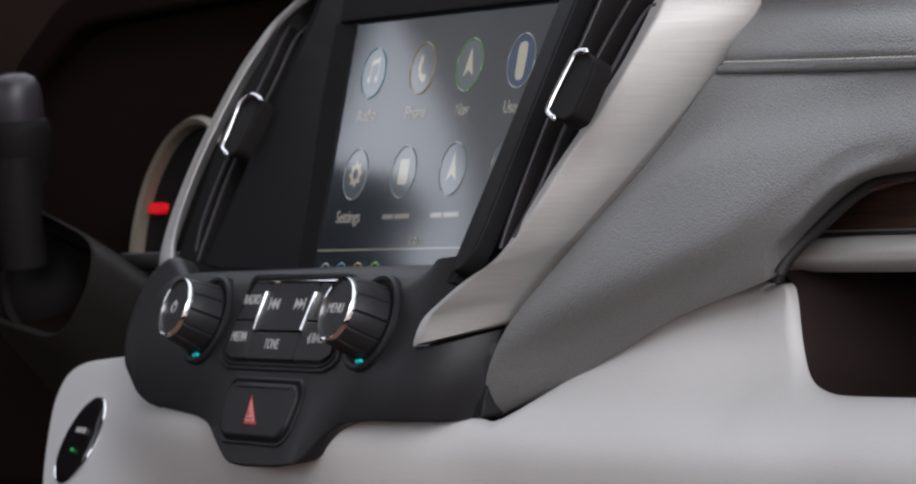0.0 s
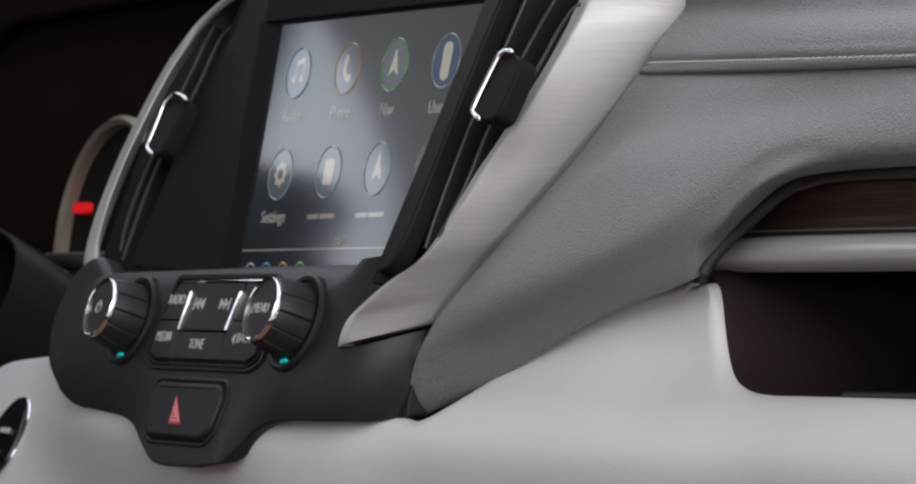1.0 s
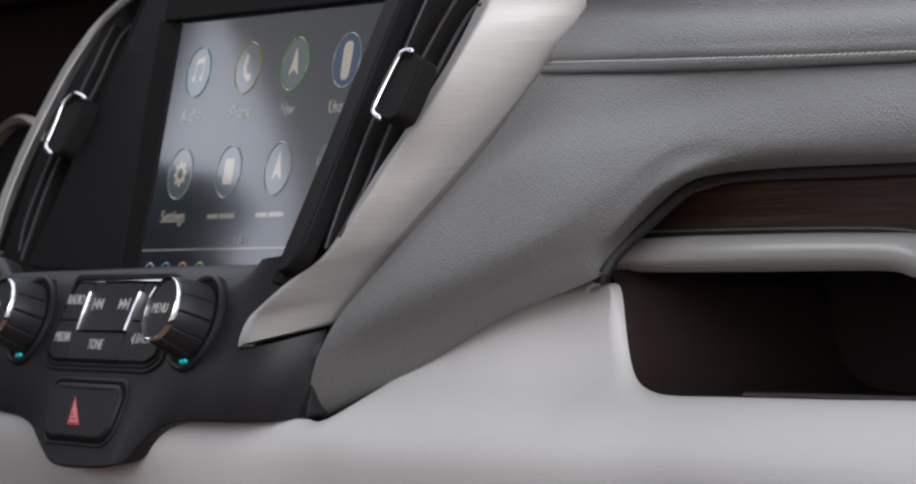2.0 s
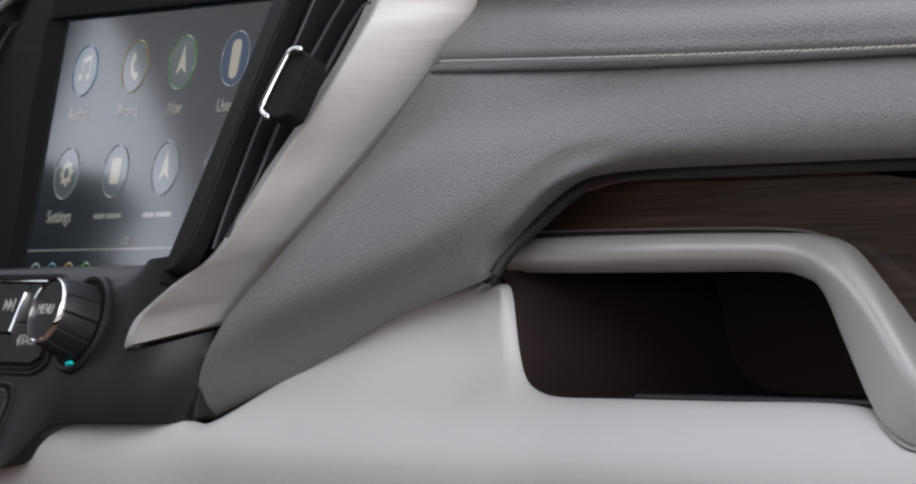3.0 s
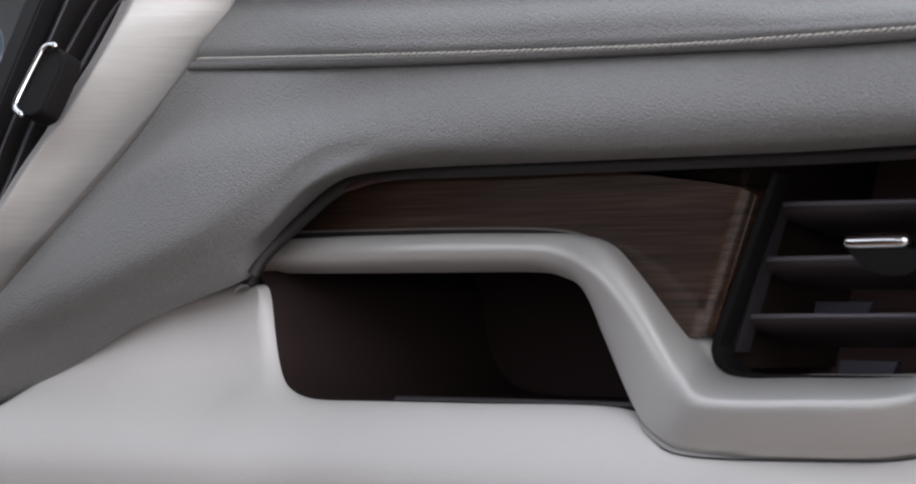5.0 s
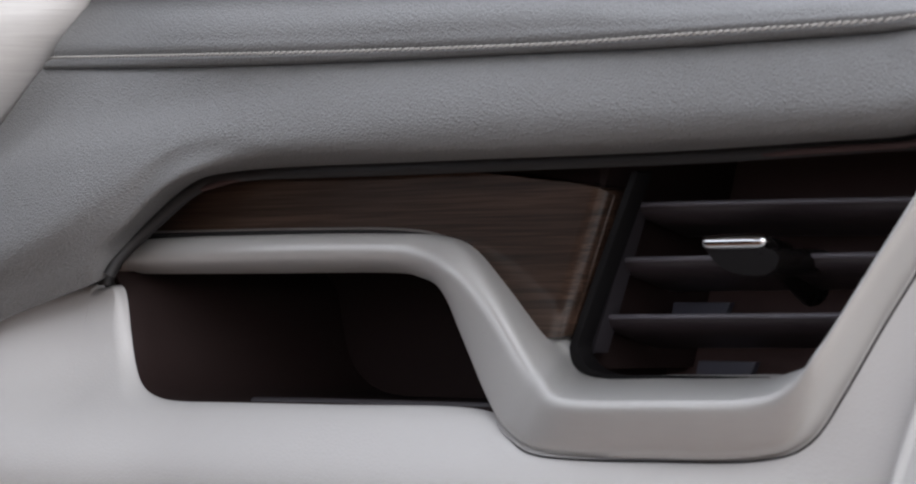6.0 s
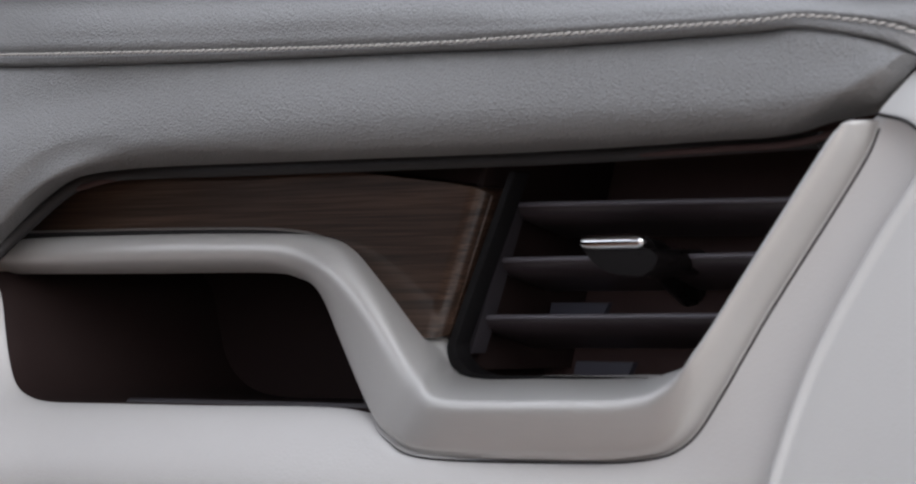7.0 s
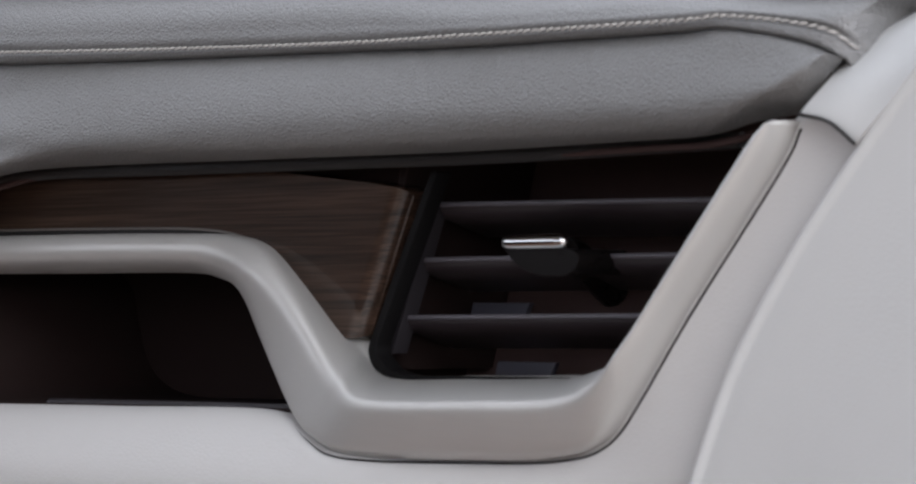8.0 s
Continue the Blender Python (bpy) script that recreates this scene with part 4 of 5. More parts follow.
    left = ([(-0.1763, 0.0273, 0.8349), (-0.1902, 0.0243, 0.8284), (-0.1937, 0.0189, 0.8168), (-0.1943, 0.0134, 0.8050), (-0.2019, -0.0070, 0.7612), (-0.1971, -0.0234, 0.7261), (-0.1949, -0.0281, 0.7159)],
            [(-0.2059, 0.0269, 0.8340), (-0.2090, 0.0228, 0.8252), (-0.2096, 0.0180, 0.8148), (-0.2116, 0.0118, 0.8015), (-0.2134, -0.0082, 0.7586), (-0.2101, -0.0192, 0.7350), (-0.2017, -0.0261, 0.7203)])
    out = UP.to_3x3() @ Vector((0, 0, 1))
    for line in right + left:
        c = even(line, 30)
        rows = [[Vector(p) + out * w + Vector((dx, 0, 0)) for p in c] for dx, w in ((-0.0005, -0.010), (-0.0006, -0.0010), (0.0, 0.0), (0.0006, -0.0010), (0.0005, -0.010))]
        blade = part("slat", thick(np.array(rows), (0, 0.001, 0)), BLACK, t, smooth=40)
        # the lip is paler than its blade to paint light on the edge
        part("lip", tube([Vector(p) - out * 0.0004 for p in c], 0.0009, 8), SLATS, blade, smooth=70)
    # levers, each with a chrome tip bent round its edge
    body = [(0.1885, 0.7684), (0.1960, 0.7672), (0.2030, 0.7690), (0.2040, 0.7747), (0.2045, 0.7850), (0.2030, 0.7915), (0.1950, 0.7947), (0.1850, 0.7939), (0.1825, 0.7717)]
    tip = [(0.1920, -0.0452, 0.7682), (0.1876, -0.0445, 0.7696), (0.1836, -0.0436, 0.7716), (0.1830, -0.0419, 0.7752), (0.1843, -0.0381, 0.7833), (0.1861, -0.0344, 0.7914), (0.1873, -0.0330, 0.7944), (0.1912, -0.0325, 0.7953), (0.1962, -0.0328, 0.7948)]
    body2 = [(-0.1762, 0.7681), (-0.1700, 0.7668), (-0.1640, 0.7690), (-0.1612, 0.7877), (-0.1620, 0.7920), (-0.1690, 0.7960), (-0.1816, 0.7962), (-0.1829, 0.7718)]
    tip2 = [(-0.1714, -0.0223, 0.7674), (-0.1776, -0.0214, 0.7693), (-0.1822, -0.0200, 0.7724), (-0.1831, -0.0155, 0.7820), (-0.1835, -0.0116, 0.7905), (-0.1813, -0.0097, 0.7944), (-0.1754, -0.0086, 0.7968), (-0.1661, -0.0091, 0.7957), (-0.1586, -0.0101, 0.7936)]
    c25 = math.cos(radians(25))
    for o, line, f in ((body, tip, UP), (body2, tip2, tilted(-0.0386, 0.7124, 25))):
        z0 = f.translation.z
        plate = [(a, (b - z0) / c25 - 0.0034) for a, b in o]
        lever = part("vent_lever", slab(f, rounded(plate, 0.0025), -0.001, 0.0074, 0.0014, 4), BLACK, t)
        part("lever_tip", tube(even(line, 40), [0.0004] + [0.0013] * 38 + [0.0004], 10), CHROME, lever, "bright chrome tip", smooth=70)
    # wide metal trim on the passenger side
    inner = [(0.1228, -0.0722, 0.6780), (0.1234, -0.0720, 0.6815), (0.1264, -0.0701, 0.6887), (0.1324, -0.0671, 0.6946), (0.1424, -0.0590, 0.7048), (0.1502, -0.0523, 0.7113), (0.1568, -0.0473, 0.7193), (0.1638, -0.0421, 0.7321), (0.1708, -0.0353, 0.7474), (0.1785, -0.0284, 0.7617), (0.1853, -0.0216, 0.7763), (0.1910, -0.0147, 0.7901), (0.1956, -0.0080, 0.8049), (0.1973, -0.0028, 0.8161), (0.2024, 0.0036, 0.8299)]
    outer = [(0.1481, -0.0411, 0.6875), (0.1522, -0.0386, 0.6946), (0.1605, -0.0326, 0.7073), (0.1667, -0.0282, 0.7154), (0.1725, -0.0235, 0.7223), (0.1804, -0.0147, 0.7350), (0.1883, -0.0060, 0.7477), (0.1962, 0.0027, 0.7610), (0.2041, 0.0114, 0.7740), (0.2108, 0.0186, 0.7859), (0.2175, 0.0260, 0.7980), (0.2216, 0.0302, 0.8071), (0.2253, 0.0341, 0.8150), (0.2316, 0.0406, 0.8286)]
    n = 90
    I, O = even(inner, n), even(outer, n)
    nrm = np.array((0.70, -0.68, 0.2))
    way = (O - I) / np.linalg.norm(O - I, axis=1)[:, None]
    rows = [I + (0, 0.006, 0), I + (0, 0.001, 0), I - nrm * 0.0003, I + way * 0.0010 + nrm * 0.0005, I + way * 0.0036 + nrm * 0.0020, I + way * 0.0046 + nrm * 0.0024, I + way * 0.0060 + nrm * 0.0025, I * 0.5 + O * 0.5 + nrm * 0.0025, I * 0.06 + O * 0.94 + nrm * 0.0021, I * 0.03 + O * 0.97 + nrm * 0.0016, O + nrm * 0.0004, O + (0, 0.006, 0)]
    part("metal_trim", thick(np.array(rows), (-0.003, 0.006, 0)), SILVER, t, "brushed aluminium trim strip", smooth=60)
    # narrow metal trim on the driver side
    line = [(-0.1703, 0.0261, 0.8509), (-0.1937, 0.0244, 0.8439), (-0.2125, 0.0212, 0.8348), (-0.2213, 0.0162, 0.8243), (-0.2253, 0.0096, 0.8131), (-0.2285, 0.0020, 0.7982), (-0.2308, -0.0063, 0.7813), (-0.2314, -0.0147, 0.7640), (-0.2304, -0.0231, 0.7456), (-0.2260, -0.0307, 0.7293), (-0.2191, -0.0362, 0.7175), (-0.2080, -0.0403, 0.7082), (-0.1892, -0.0443, 0.6995)]
    C = even(line, n)
    side = np.cross(np.gradient(C, axis=0), np.array(out))
    side /= np.linalg.norm(side, axis=1)[:, None]
    side *= np.sign(side[n // 2, 0])
    wide = np.interp(np.linspace(0, 1, n), [0, 0.2, 0.7, 0.85, 1.0], [0.0030, 0.0040, 0.0056, 0.0084, 0.009])[:, None]
    rows = [C + side * wide * a + (0, y, z) for a, y, z in ((0.80, 0.0018, 0), (0.78, 0.0010, 0), (0.5, 0.0, 0.0005), (0.0, -0.0008, 0.001), (-0.45, 0.0002, 0.0005), (-0.75, 0.003, 0), (-0.85, 0.008, 0))]
    part("metal_trim", thick(across(rows, 25), (-0.002, 0.002, 0)), SILVER, t, "brushed aluminium trim strip", smooth=60)
    return t


def knob(x, legend):
    t = thing("knob", "black ribbed rotary knob with a chrome ring on the centre stack", "knob", "rotary knobs", at=tuple(at(LO, x, -0.003, 0)))
    f = LO @ Matrix.Translation((x, -0.003, 0))
    groove = lambda a, k: (1 - 0.05 * (abs(((a / (2 * math.pi) * 12) % 1) - 0.5) > 0.455)) if 1 <= k <= 4 else 1.0
    part("collar", lathe(f, [(0.0215, -0.006), (0.0215, 0.0012), (0.0203, 0.0022), (0.0188, 0.0018), (0.0182, 0.0004)], 56), DARK, t)
    part("gap", lathe(f, [(0.0184, 0.0003), (0.0184, 0.0010), (0.010, 0.0010)], 40), BLACK, t)
    part("grip", lathe(f, [(0.0158, 0.0008), (0.0164, 0.0018), (0.0160, 0.0085), (0.0150, 0.0145), (0.0143, 0.0160), (0.0138, 0.0170), (0.0100, 0.0172)], 144, groove), DARK, t, smooth=30)
    part("chrome_ring", lathe(f, [(0.0141, 0.0166), (0.0141, 0.0180), (0.0137, 0.0186), (0.0132, 0.0184), (0.0130, 0.0172)], 56), CHROME, t, "polished chrome ring")
    part("face", lathe(f, [(0.0127, 0.0168), (0.0127, 0.0176), (0.008, 0.0180), (0.002, 0.0181)], 56), DARK, t)
    part("pointer", slab(f, rounded([(0.0010, -0.0186), (0.0050, -0.0178), (0.0046, -0.0164), (0.0008, -0.0170)], 0.0003), 0.0008, 0.0026, 0.0003), TEAL, t, "teal pointer mark")
    if legend:
        lettering("legend", legend, 0.0062, f, 0.0, 0.0, 0.0182, INK, t, 0.85)
    else:
        arc = [(0.0026 * math.sin(a), 0.0026 * math.cos(a)) for a in [radians(k) for k in range(40, 321, 20)]]
        part("power_mark", tube([f @ Vector((a, b, 0.0182)) for a, b in arc], 0.00030, 5), INK, t)
        part("power_mark", tube([f @ Vector((0, b, 0.0182)) for b in (0.0005, 0.0034)], 0.00030, 5), INK, t)
    return t


def button_panel():
    LO = KEYBED
    t = thing("button_panel", "charcoal radio button panel with pale lettering", "buttons", at=tuple(at(LO, 0, -0.003)))
    o = rounded(mm([(-49.5, 17.4), (49, 17.4), (57.5, -18.8), (47.5, -23), (-47.5, -23), (-58.5, -18.8)]), 0.004)
    part("recess", slab(LO, o, -0.003, 0.0006, 0.0006), BLACK, t)
    rim = [at(LO, a * 1.0, b, 0.0006) for a, b in [tuple(p) for p in o]]
    part("rim", tube(rim + rim[:2], 0.0011, 8, ends=False), SATINBLACK, t)
    outer_rim = [at(LO, p.x * 1.04, (p.y + 0.003) * 1.07 - 0.003, 0.0002) for p in o]
    part("rim", tube(outer_rim + outer_rim[:2], 0.0012, 8, ends=False), DARK, t)
    part("chrome_line", tube([at(LO, a, 0.0160, 0.0012) for a in np.linspace(-0.046, 0.046, 8)], 0.0006, 6), CHROME, t)
    part("chrome_line", tube([at(LO, a, -0.0216, 0.0010) for a in np.linspace(-0.046, 0.046, 8)], 0.00035, 6), CHROME, t)

    def key(name, pts, high=0.0020):
        return part(name, slab(LO, rounded(mm(pts), 0.0012, 3), 0, high, 0.0005, 2), DARK, t)

    radio = key("button", [(-45, 14.6), (-30, 14.6), (-30.5, -2.4), (-53.4, -2.4)])
    media = key("button", [(-53.6, -3.0), (-30.8, -3.0), (-31, -20.6), (-46.5, -20.6), (-54.6, -17.5)])
    skip = key("button", [(-26.8, 14.6), (20.8, 14.6), (18.2, -7.4), (-28.2, -7.4)], 0.0024)
    tone = key("button", [(-30.2, -8.0), (17.6, -8.0), (18, -20.6), (-30.4, -20.6)])
    back = key("button", [(19.2, -3.0), (52.6, -3.0), (53.6, -17.5), (46.5, -20.6), (18.6, -20.6)])
    home = key("button", [(23.4, 14.6), (45, 14.6), (52.4, -2.4), (21.0, -2.4)])
    for a, b, c, d in ((-28.3, 10.6, -29.4, -7.4), (22.2, 10.6, 19.2, -7.4)):
        part("chrome_bar", slab(LO, rounded(mm([(a - 0.9, b), (a + 0.9, b), (c + 0.9, d), (c - 0.9, d)]), 0.0004, 2), 0.001, 0.0032, 0.0003), CHROME, t, "polished chrome bar")
    for owner, text, u, v, size in ((radio, "RADIO", -42.0, 6.8, 6.6), (media, "MEDIA", -43.4, -10.7, 6.6), (tone, "TONE", -7.0, -13.8, 6.6), (back, "BACK", 39.0, -10.6, 6.6)):
        lettering("legend", text, size / 1000, LO, u / 1000, v / 1000, 0.0022, INK, owner, 0.84)
    part("arrow_mark", slab(LO, mm([(27.0, -10.6), (30.0, -8.0), (30.0, -13.2)]), 0.0018, 0.0023), INK, back)
    for s, u0 in ((-1, -16.5), (1, 9.0)):
        for k in (0, 1):
            c = u0 + s * (k * 4.4 - 2.6)
            part("skip_mark", slab(LO, mm([(c + s * 2.4, 5), (c - s * 2.0, 7.7), (c - s * 2.0, 2.3)]), 0.0020, 0.0026), INK, skip)
        c = u0 + s * 5.0
        part("skip_mark", slab(LO, mm([(c - 0.45, 7.8), (c + 0.45, 7.8), (c + 0.45, 2.2), (c - 0.45, 2.2)]), 0.0020, 0.0026), INK, skip)
    part("home_mark", slab(LO, mm([(30, 8), (34, 11), (38, 8), (36.5, 8), (36.5, 4), (31.5, 4), (31.5, 8)]), 0.0018, 0.0023), INK, home)
    return t


def hazard_button():
    LO = KEYBED
    t = thing("hazard_button", "charcoal hazard warning button with a red triangle", "button", at=tuple(at(LO, -0.002, -0.044)))
    o = rounded(mm([(-33, -31.4), (30, -31.4), (35, -36), (33, -52), (27, -56.5), (-27, -56.5), (-33, -52), (-37, -36)]), 0.005)
    big = [Vector((p.x * 1.05, (p.y + 0.044) * 1.08 - 0.044)) for p in o]
    part("gap", slab(LO, big, -0.002, 0.0005, 0.0004), BLACK, t)
    part("cap", slab(LO, o, 0, 0.0026, 0.0016, 4), DARK, t, smooth=60)
    edge = [at(LO, p.x * 1.09, (p.y + 0.044) * 1.16 - 0.044, 0.0) for p in o]
    part("rim", tube(edge + edge[:2], 0.0010, 8, ends=False), DARK, t)
    groove = [at(LO, a, -0.0335, 0.0027) for a in np.linspace(-0.028, 0.027, 8)]
    part("ridge", tube(groove, 0.0005, 6), DARK, t)
    c = (-0.004, -0.0455)
    for s, m, w in ((6.6, RED, 0.00275), (4.9, INK, 0.0029), (3.9, RED, 0.00305), (2.6, INK, 0.0032), (1.7, RED, 0.00335)):
        tri = [(c[0] + s * 0.00092 * a - s * 0.00062 * b, c[1] - 0.0003 + s * 0.00112 * b) for a, b in ((0, 1.12), (1.0, -0.62), (-1.0, -0.62))]
        part("triangle_mark", slab(LO, rounded(tri, 0.0003, 2), 0.0025, w), m, t)
    return t


GLASS = mat("display_glass", (0.010, 0.012, 0.015), 0.10, var=0.2, scale=5, rough_var=0.02, emit=(0.35, 0.5, 0.6, 0.008), spec=1.0, coat=0.5)


def display_mat(name, colour, glow):
    return mat(name, [c * 0.05 for c in colour], 0.07, rough_var=0.02, emit=(*colour, glow), spec=1.0, coat=0.5)


DISC = display_mat("icon_disc", (0.24, 0.29, 0.31), 0.12)
PALE = display_mat("icon_cream", (0.95, 0.86, 0.66), 0.16)
TXT = display_mat("icon_text", (0.85, 0.80, 0.66), 0.11)
RINGS = {k: display_mat("icon_ring_" + k, c, 0.16) for k, c in dict(blue=(0.12, 0.38, 0.48), amber=(0.6, 0.42, 0.12), green=(0.25, 0.55, 0.15), grey=(0.45, 0.5, 0.5), navy=(0.03, 0.10, 0.22)).items()}
W0 = 0.00015


def ring_mark(name, u, v, r, thickness, m, parent, w=W0):
    pts = [at(SC, u + r * math.cos(a), v + r * math.sin(a), w) for a in [2 * math.pi * k / 40 for k in range(41)]]
    return part(name, tube(pts, thickness, 5, ends=False), m, parent)


def display():
    t = thing("display", "glossy touch display showing round icons on dark glass", "screen", at=tuple(at(SC, 0, 0)))
    part("glass", slab(SC, rounded(mm([(-122, -14), (117, -14), (117, 122), (-122, 122)]), 0.002), -0.004, 0.0, 0.0004), GLASS, t)
    part("rule", slab(SC, mm([(-114, 7.7), (122, 7.3), (122, 8.0), (-114, 8.4)]), 0, W0), TXT, t)
    for u in (-18.2, -13.7, -9.4):
        ring_mark("page_dot", u / 1000, 0.0115, 0.0013, 0.0002 if u != -13.7 else 0.0005, TXT, t)
    for u, c in ((-102, "grey"), (-85, "blue"), (-67.5, "amber"), (-50, "green")):
        ring_mark("small_ring", u / 1000, -0.0035, 0.0052, 0.0005, RINGS[c], t)
    part("caption_bar", slab(SC, mm([(14, -2.0), (28, -2.0), (28, 0.6), (14, 0.6)]), 0, W0), TXT, t)
    rows = (("Audio", -86.4, 93.1, "blue"), ("Phone", -35.9, 92.4, "amber"), ("Nav", 9.8, 91.6, "green"), ("Users", 58.0, 90.6, "grey"),
            ("Settings", -86.8, 44.4, "grey"), ("", -37.2, 44.0, "grey"), ("", 10.8, 43.8, "grey"), ("", 59, 43.5, "grey"))
    for k, (text, u, v, ring) in enumerate(rows):
        f = SC @ Matrix.Translation((u / 1000, v / 1000, 0))
        icon = part("icon", lathe(f, [(0.0114, 0), (0.0114, W0 * 0.6), (0.001, W0 * 0.6)], 40), RINGS["navy"] if k == 3 else DISC, t)
        ring_mark("icon_ring", u / 1000, v / 1000, 0.0121, 0.0003, RINGS[ring], icon)

        def glyph(pts, r=0.0006):
            part("glyph", slab(f, rounded(mm(pts), r, 3), 0, W0), PALE, icon)

        if k == 0:
            glyph([(-3, 6), (5, 7.5), (5, 5), (-3, 3.6)], 0.0003)
            for a in (-4, 3.6):
                glyph([(a - 1.6, -4.5), (a + 1.4, -4.5), (a + 1.4, -1.5), (a - 1.6, -1.5)], 0.0012)
                glyph([(a + 0.7, -3), (a + 1.4, -3), (a + 1.4, 5), (a + 0.7, 5)], 0.0001)
        elif k == 1:
            glyph([(-3.4, 6.5), (-0.6, 6.8), (0, 3.2), (-1.6, 2.2), (-1.4, -1.5), (1.2, -3.2), (2.6, -2.2), (5, -4.5), (2.5, -7), (-2.6, -4), (-4.6, 1)], 0.0012)
        elif k in (2, 6):
            glyph([(0, 8.2), (4.8, -5.5), (0, -2.4), (-4.8, -5.5)], 0.0004)
        elif k == 3:
            glyph([(-3.8, -8.8), (3.8, -8.8), (4.2, 8.5), (-4.2, 8.5)], 0.0035)
        elif k == 4:
            gear = []
            for j in range(32):
                a, r = 2 * math.pi * j / 32, 6.4 if j % 4 in (0, 1) else 4.9
                gear.append((r * math.cos(a), r * math.sin(a)))
            glyph(gear, 0.0002)
            part("glyph_hole", lathe(f, [(0.0026, 0), (0.0026, W0 * 1.3), (0.0005, W0 * 1.3)], 24), DISC, icon)
        elif k == 5:
            glyph([(-4.6, -6), (4.6, -6), (4.6, 6), (-4.6, 6)], 0.0016)
        if text:
            lettering("caption", text, 0.0085, f, 0, -0.0207, W0 * 0.5, TXT, icon, 0.95)
        elif k < 7:
            for a, b in ((-14, -3), (-1.5, 13)):
                part("caption_bar", slab(f, rounded(mm([(a, -21.9), (b, -21.9), (b, -19.7), (a, -19.7)]), 0.0006, 3), 0, W0 * 0.5), TXT, icon)
    return t


centre_stack()
knob(-0.0845, "")
knob(0.0835, "MENU")
button_panel()
hazard_button()
display()


# ---- driver side ----
def knee_panel():
    t = thing("knee_panel", "light greige vinyl panel below the steering column", "panel", at=(-0.28, -0.05, 0.5))
    # the outer edge runs from behind the console over the upper corner and down
    B = spline([(0.005, 0.655), (-0.060, 0.668), (-0.140, 0.6715), (-0.2307, 0.6691), (-0.2902, 0.6658), (-0.3136, 0.6639), (-0.328, 0.6605), (-0.3352, 0.6550), (-0.3350, 0.647), (-0.3306, 0.6389), (-0.3187, 0.6257), (-0.3051, 0.6128), (-0.292, 0.6022), (-0.262, 0.580), (-0.225, 0.560)], 120)
    A = np.stack([np.full(120, 0.005), np.linspace(0.655, 0.545, 120)], 1)

    def face(x, z):
        # the lower dashboard's belly turns into a face towards the driver
        w = eased(x, [-0.235, -0.135], [1, 0], 0.03)
        belly = low_face(x, np.minimum(z, 0.640)) - 0.0005 + 0.0025 * eased(x, [-0.018, 0.002], [0, 1], 0.006) + 0.35 * np.maximum(z - 0.640, 0)
        return belly * (1 - w) + w * (-0.064 - 0.055 * (x + 0.2567) + 0.498 * (z - 0.6251))

    rows = []
    for f in list(np.linspace(0, 0.88, 50)) + list(1 - 0.12 * (1 - np.linspace(0.08, 1, 22)) ** 1.5):
        P = A * (1 - f) + B * f
        near = np.linalg.norm(P - B, axis=1)
        roll = np.clip(1 - near / 0.009, 0, 1)
        back = 0.009 * (1 - np.sqrt(np.maximum(1 - roll ** 2, 0)))
        rows.append(np.stack([P[:, 0], face(P[:, 0], P[:, 1]) + back, P[:, 1]], 1))
    part("skin", thick(np.array(rows), (0, 0.02, -0.004), towards=(-0.12, -0.88, 0.46)), WHITE, t, smooth=80)
    b = thing("start_button", "black round start button with a chrome ring", "button", at=(-0.2567, -0.064, 0.6251))
    out = Vector((-0.049, -0.894, 0.445)).normalized()
    side = Vector((0, 0, 1)).cross(out).normalized()
    up = out.cross(side)
    f = Matrix(((side.x, up.x, out.x, -0.2567), (side.y, up.y, out.y, -0.0640), (side.z, up.z, out.z, 0.6251), (0, 0, 0, 1)))
    f = f @ Matrix.Scale(0.93, 4)
    part("chrome_ring", lathe(f, [(0.0262, -0.002), (0.0260, 0.0014), (0.0255, 0.0020), (0.0249, 0.0014)], 56), CHROME, b, "polished chrome ring")
    part("cap", lathe(f, [(0.0250, 0), (0.0250, 0.0016), (0.0225, 0.0030), (0.018, 0.0026), (0.002, 0.0024)], 48), GLOSSBLACK, b)
    part("caption_bar", slab(f, mm([(-7, 3.5), (7, 3.5), (7, 6.5), (-7, 6.5)]), 0.003, 0.0038), INK, b)
    part("led", slab(f, rounded(mm([(-1.3, -7.6), (1.3, -7.6), (1.3, -5.8), (-1.3, -5.8)]), 0.0008), 0.003, 0.0038), GREENLED, b, "green indicator light")


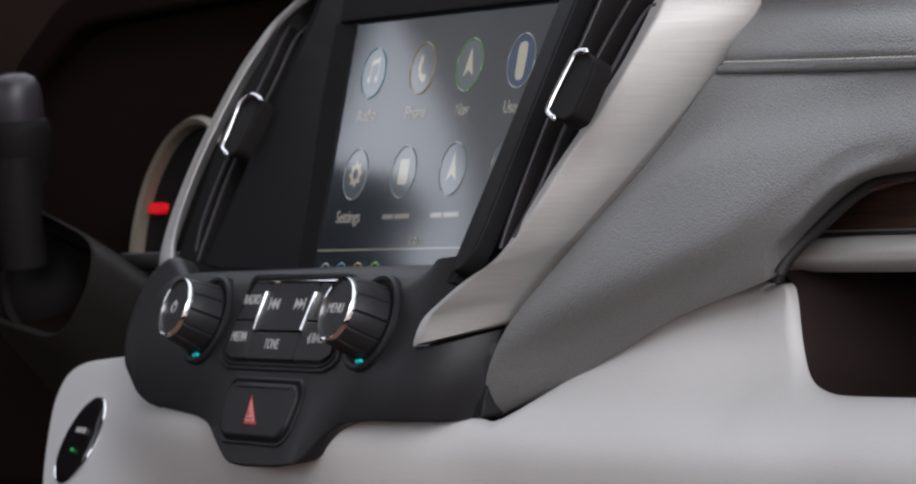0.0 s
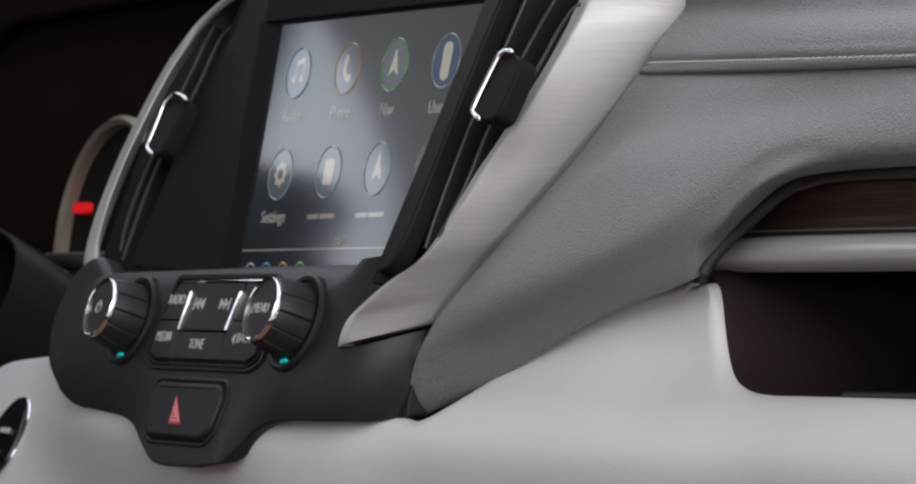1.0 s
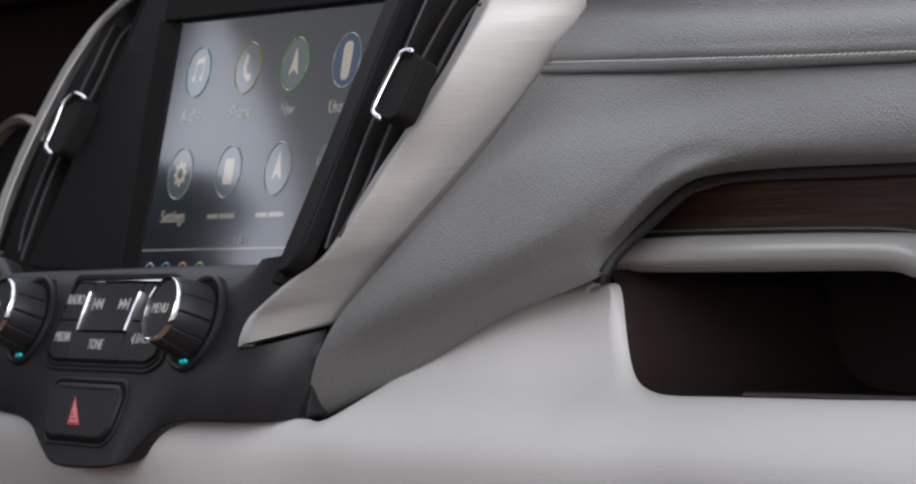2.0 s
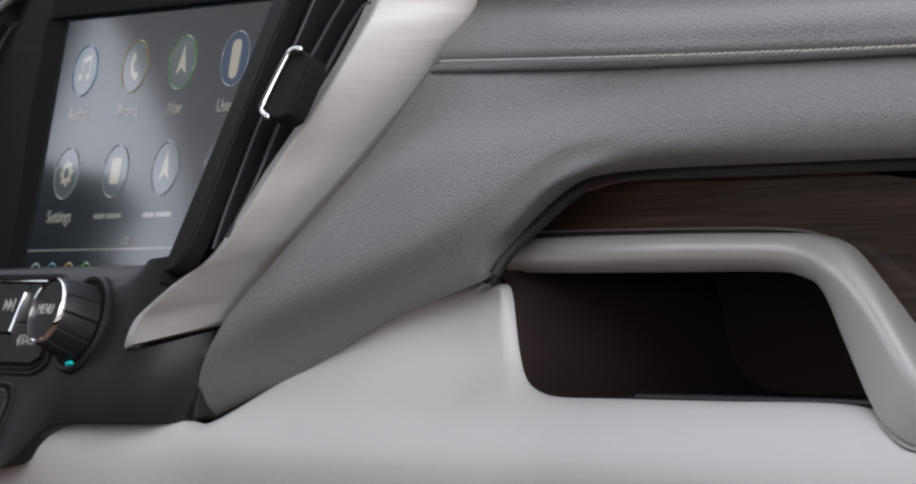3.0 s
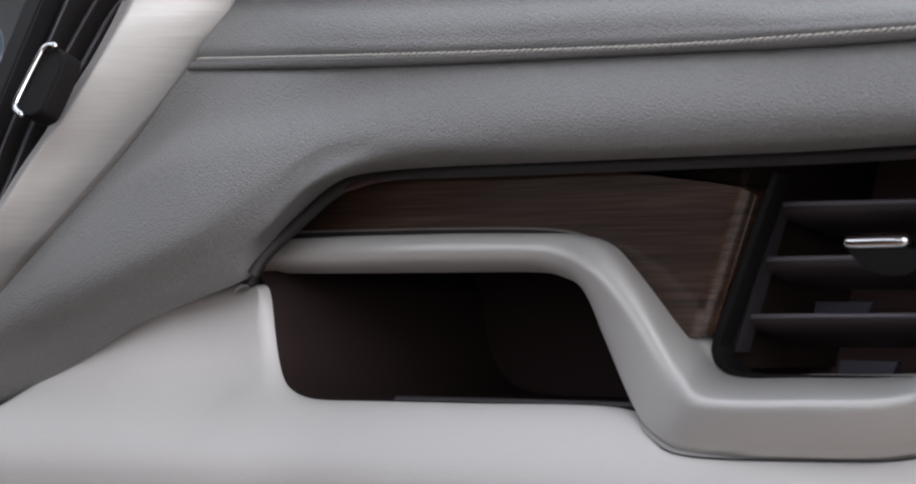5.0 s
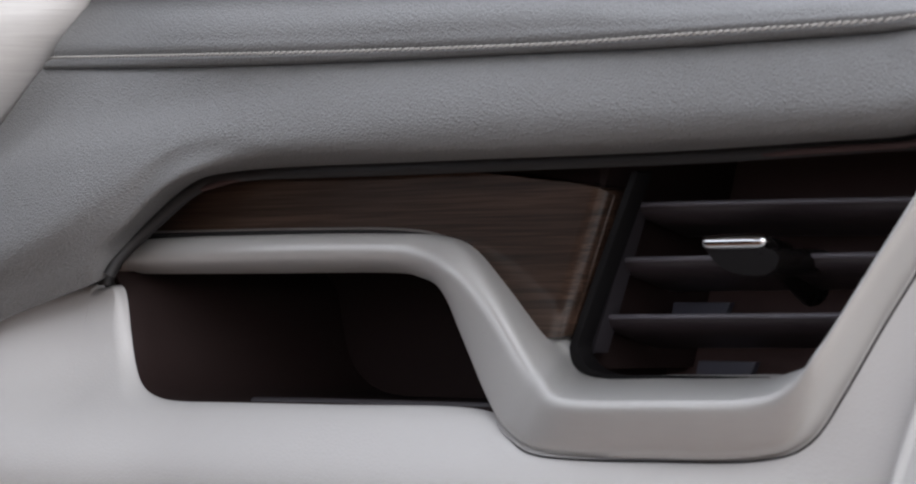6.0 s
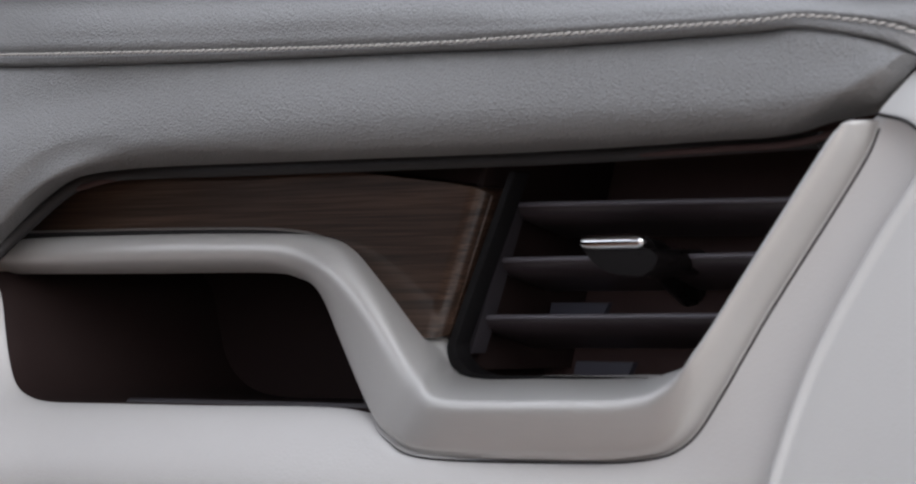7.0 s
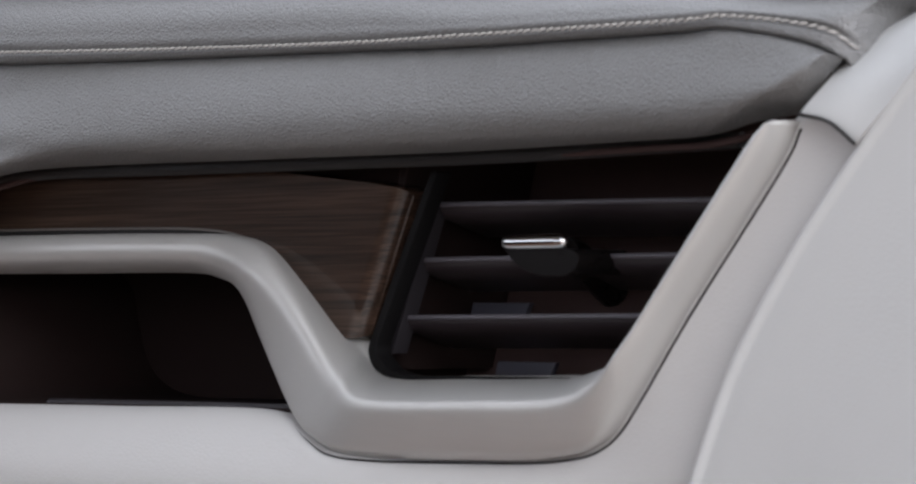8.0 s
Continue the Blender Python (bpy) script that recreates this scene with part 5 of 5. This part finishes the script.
def steering_column():
    t = thing("steering_column", "dark grey plastic steering column cover with a round boot", "steering column", at=(-0.46, 0.02, 0.64))
    aim = look((0, 0, 0), (-0.80, 0.60, 0.0))
    f = Matrix.Translation((-0.468, -0.012, 0.701)) @ aim
    # a shell that opens in a rounded mouth and flares backwards and down
    o = rounded([(-0.545, 0.757), (-0.452, 0.7455), (-0.3850, 0.7310), (-0.3715, 0.7230), (-0.3800, 0.7030), (-0.4120, 0.6790), (-0.4400, 0.6745), (-0.545, 0.6860)], [0.02, 0.02, 0.012, 0.010, 0.02, 0.02, 0.02, 0.02], 6)
    mouth = np.array([(x, -0.012, z) for x, z in o])
    mid = np.array((-0.458, 0, 0.712))

    def ring(scale, back, dx=0.0, dz=0.0):
        return [tuple(p) for p in (mouth - mid) * (scale, 1, scale) + mid + (dx, back, dz)]

    skin = [ring(1.75, 0.16, 0.07, -0.11), ring(1.5, 0.10, 0.05, -0.08), ring(1.28, 0.045, 0.02, -0.042), ring(1.13, 0.016, 0.006, -0.014), ring(1.06, 0.004, 0.0, -0.003), ring(1.025, 0.0008), ring(1.0, 0.0), ring(0.975, 0.0008), ring(0.95, 0.004)]
    part("cover", sheet(np.array(skin), close=True), SHROUD, t, smooth=60)
    part("boot_rim", sheet(np.array([ring(0.95, 0.004), ring(0.88, 0.012), ring(0.74, 0.022), ring(0.62, 0.030), ring(0.30, 0.034), ring(0.05, 0.035)]), close=True), TRIMCLOTH, t, smooth=60)
    part("boot", lathe(Matrix.Translation((-0.008, 0.012, 0)) @ f, [(0.0345, -0.03), (0.028, -0.012), (0.024, -0.014), (0.014, -0.006), (0.004, -0.005)], 40), BLACK, t, smooth=60)
    s = thing("stalk", "dark grey control stalk with a rounded end", "stalk", at=(-0.46, -0.02, 0.74))
    part("arm", tube(even([(-0.462, -0.015, 0.715), (-0.460, -0.020, 0.745), (-0.460, -0.022, 0.775)], 16), 0.0140, 18), BLACK, s, smooth=70)
    top = Matrix.Translation((-0.463, -0.021, 0.797)) @ pose(0, 0, 0, 8, 6, 0)
    part("collar", lathe(top, [(0.0150, -0.036), (0.0172, -0.024), (0.0184, -0.014), (0.0186, -0.006), (0.0172, -0.001), (0.0150, 0.0005)], 36), BLACK, s, smooth=60)
    part("grip", lathe(top, [(0.0149, -0.002), (0.0154, 0.004), (0.0153, 0.012), (0.0143, 0.019), (0.0118, 0.0235), (0.0075, 0.0258), (0.002, 0.0265)], 36), SLATS, s, "grey rounded grip end", smooth=60)



def instrument_cluster():
    t = thing("instrument_cluster", "dark instrument cluster with a bronze gauge ring and red light", "gauge", at=(-0.42, 0.06, 0.70))
    f = tilted(0.055, 0.7325, 8, -0.418)
    part("housing", slab(f, rounded(mm([(-300, -150), (170, -150), (170, 140), (-300, 140)]), 0.03), -0.06, -0.012, 0.004), TRIMCLOTH, t)
    part("gauge_ring", lathe(f, [(0.0680, -0.012), (0.0685, -0.005), (0.0660, -0.002), (0.0632, -0.004), (0.0625, -0.012)], 72), BRONZE, t, "bronze gauge ring")
    part("dial", lathe(f, [(0.0626, -0.012), (0.0626, -0.010), (0.002, -0.010)], 48), BLACK, t)
    part("red_light", slab(f, rounded(mm([(-55, 14), (-35, 14), (-35, 20), (-55, 20)]), 0.003), -0.010, -0.0060), REDLED, t, "glowing red warning light")
    part("hood", box((-0.42, 0.02, 0.712), (-0.33, 0.05, 0.7220), 0.004), RUBBER, t)


def driver_hood():
    t = thing("instrument_hood", "black moulded hood over the instrument cluster, added for shade", "dashboard", at=(-0.42, 0.1, 0.60))
    o = rounded([(-0.72, 0.60), (-0.72, 0.84), (-0.62, 0.885), (-0.28, 0.885), (-0.20, 0.84), (-0.20, 0.60), (-0.23, 0.60), (-0.23, 0.83), (-0.30, 0.862), (-0.60, 0.862), (-0.69, 0.825), (-0.69, 0.60)], 0.03)
    # added to shade the driver side; the hood itself is not seen
    part("shell", slab(tilted(0.07, 0, 0), o, -0.35, 0.0, 0.004, 3), TRIMCLOTH, t, smooth=50)


driver_hood()
knee_panel()
steering_column()
instrument_cluster()
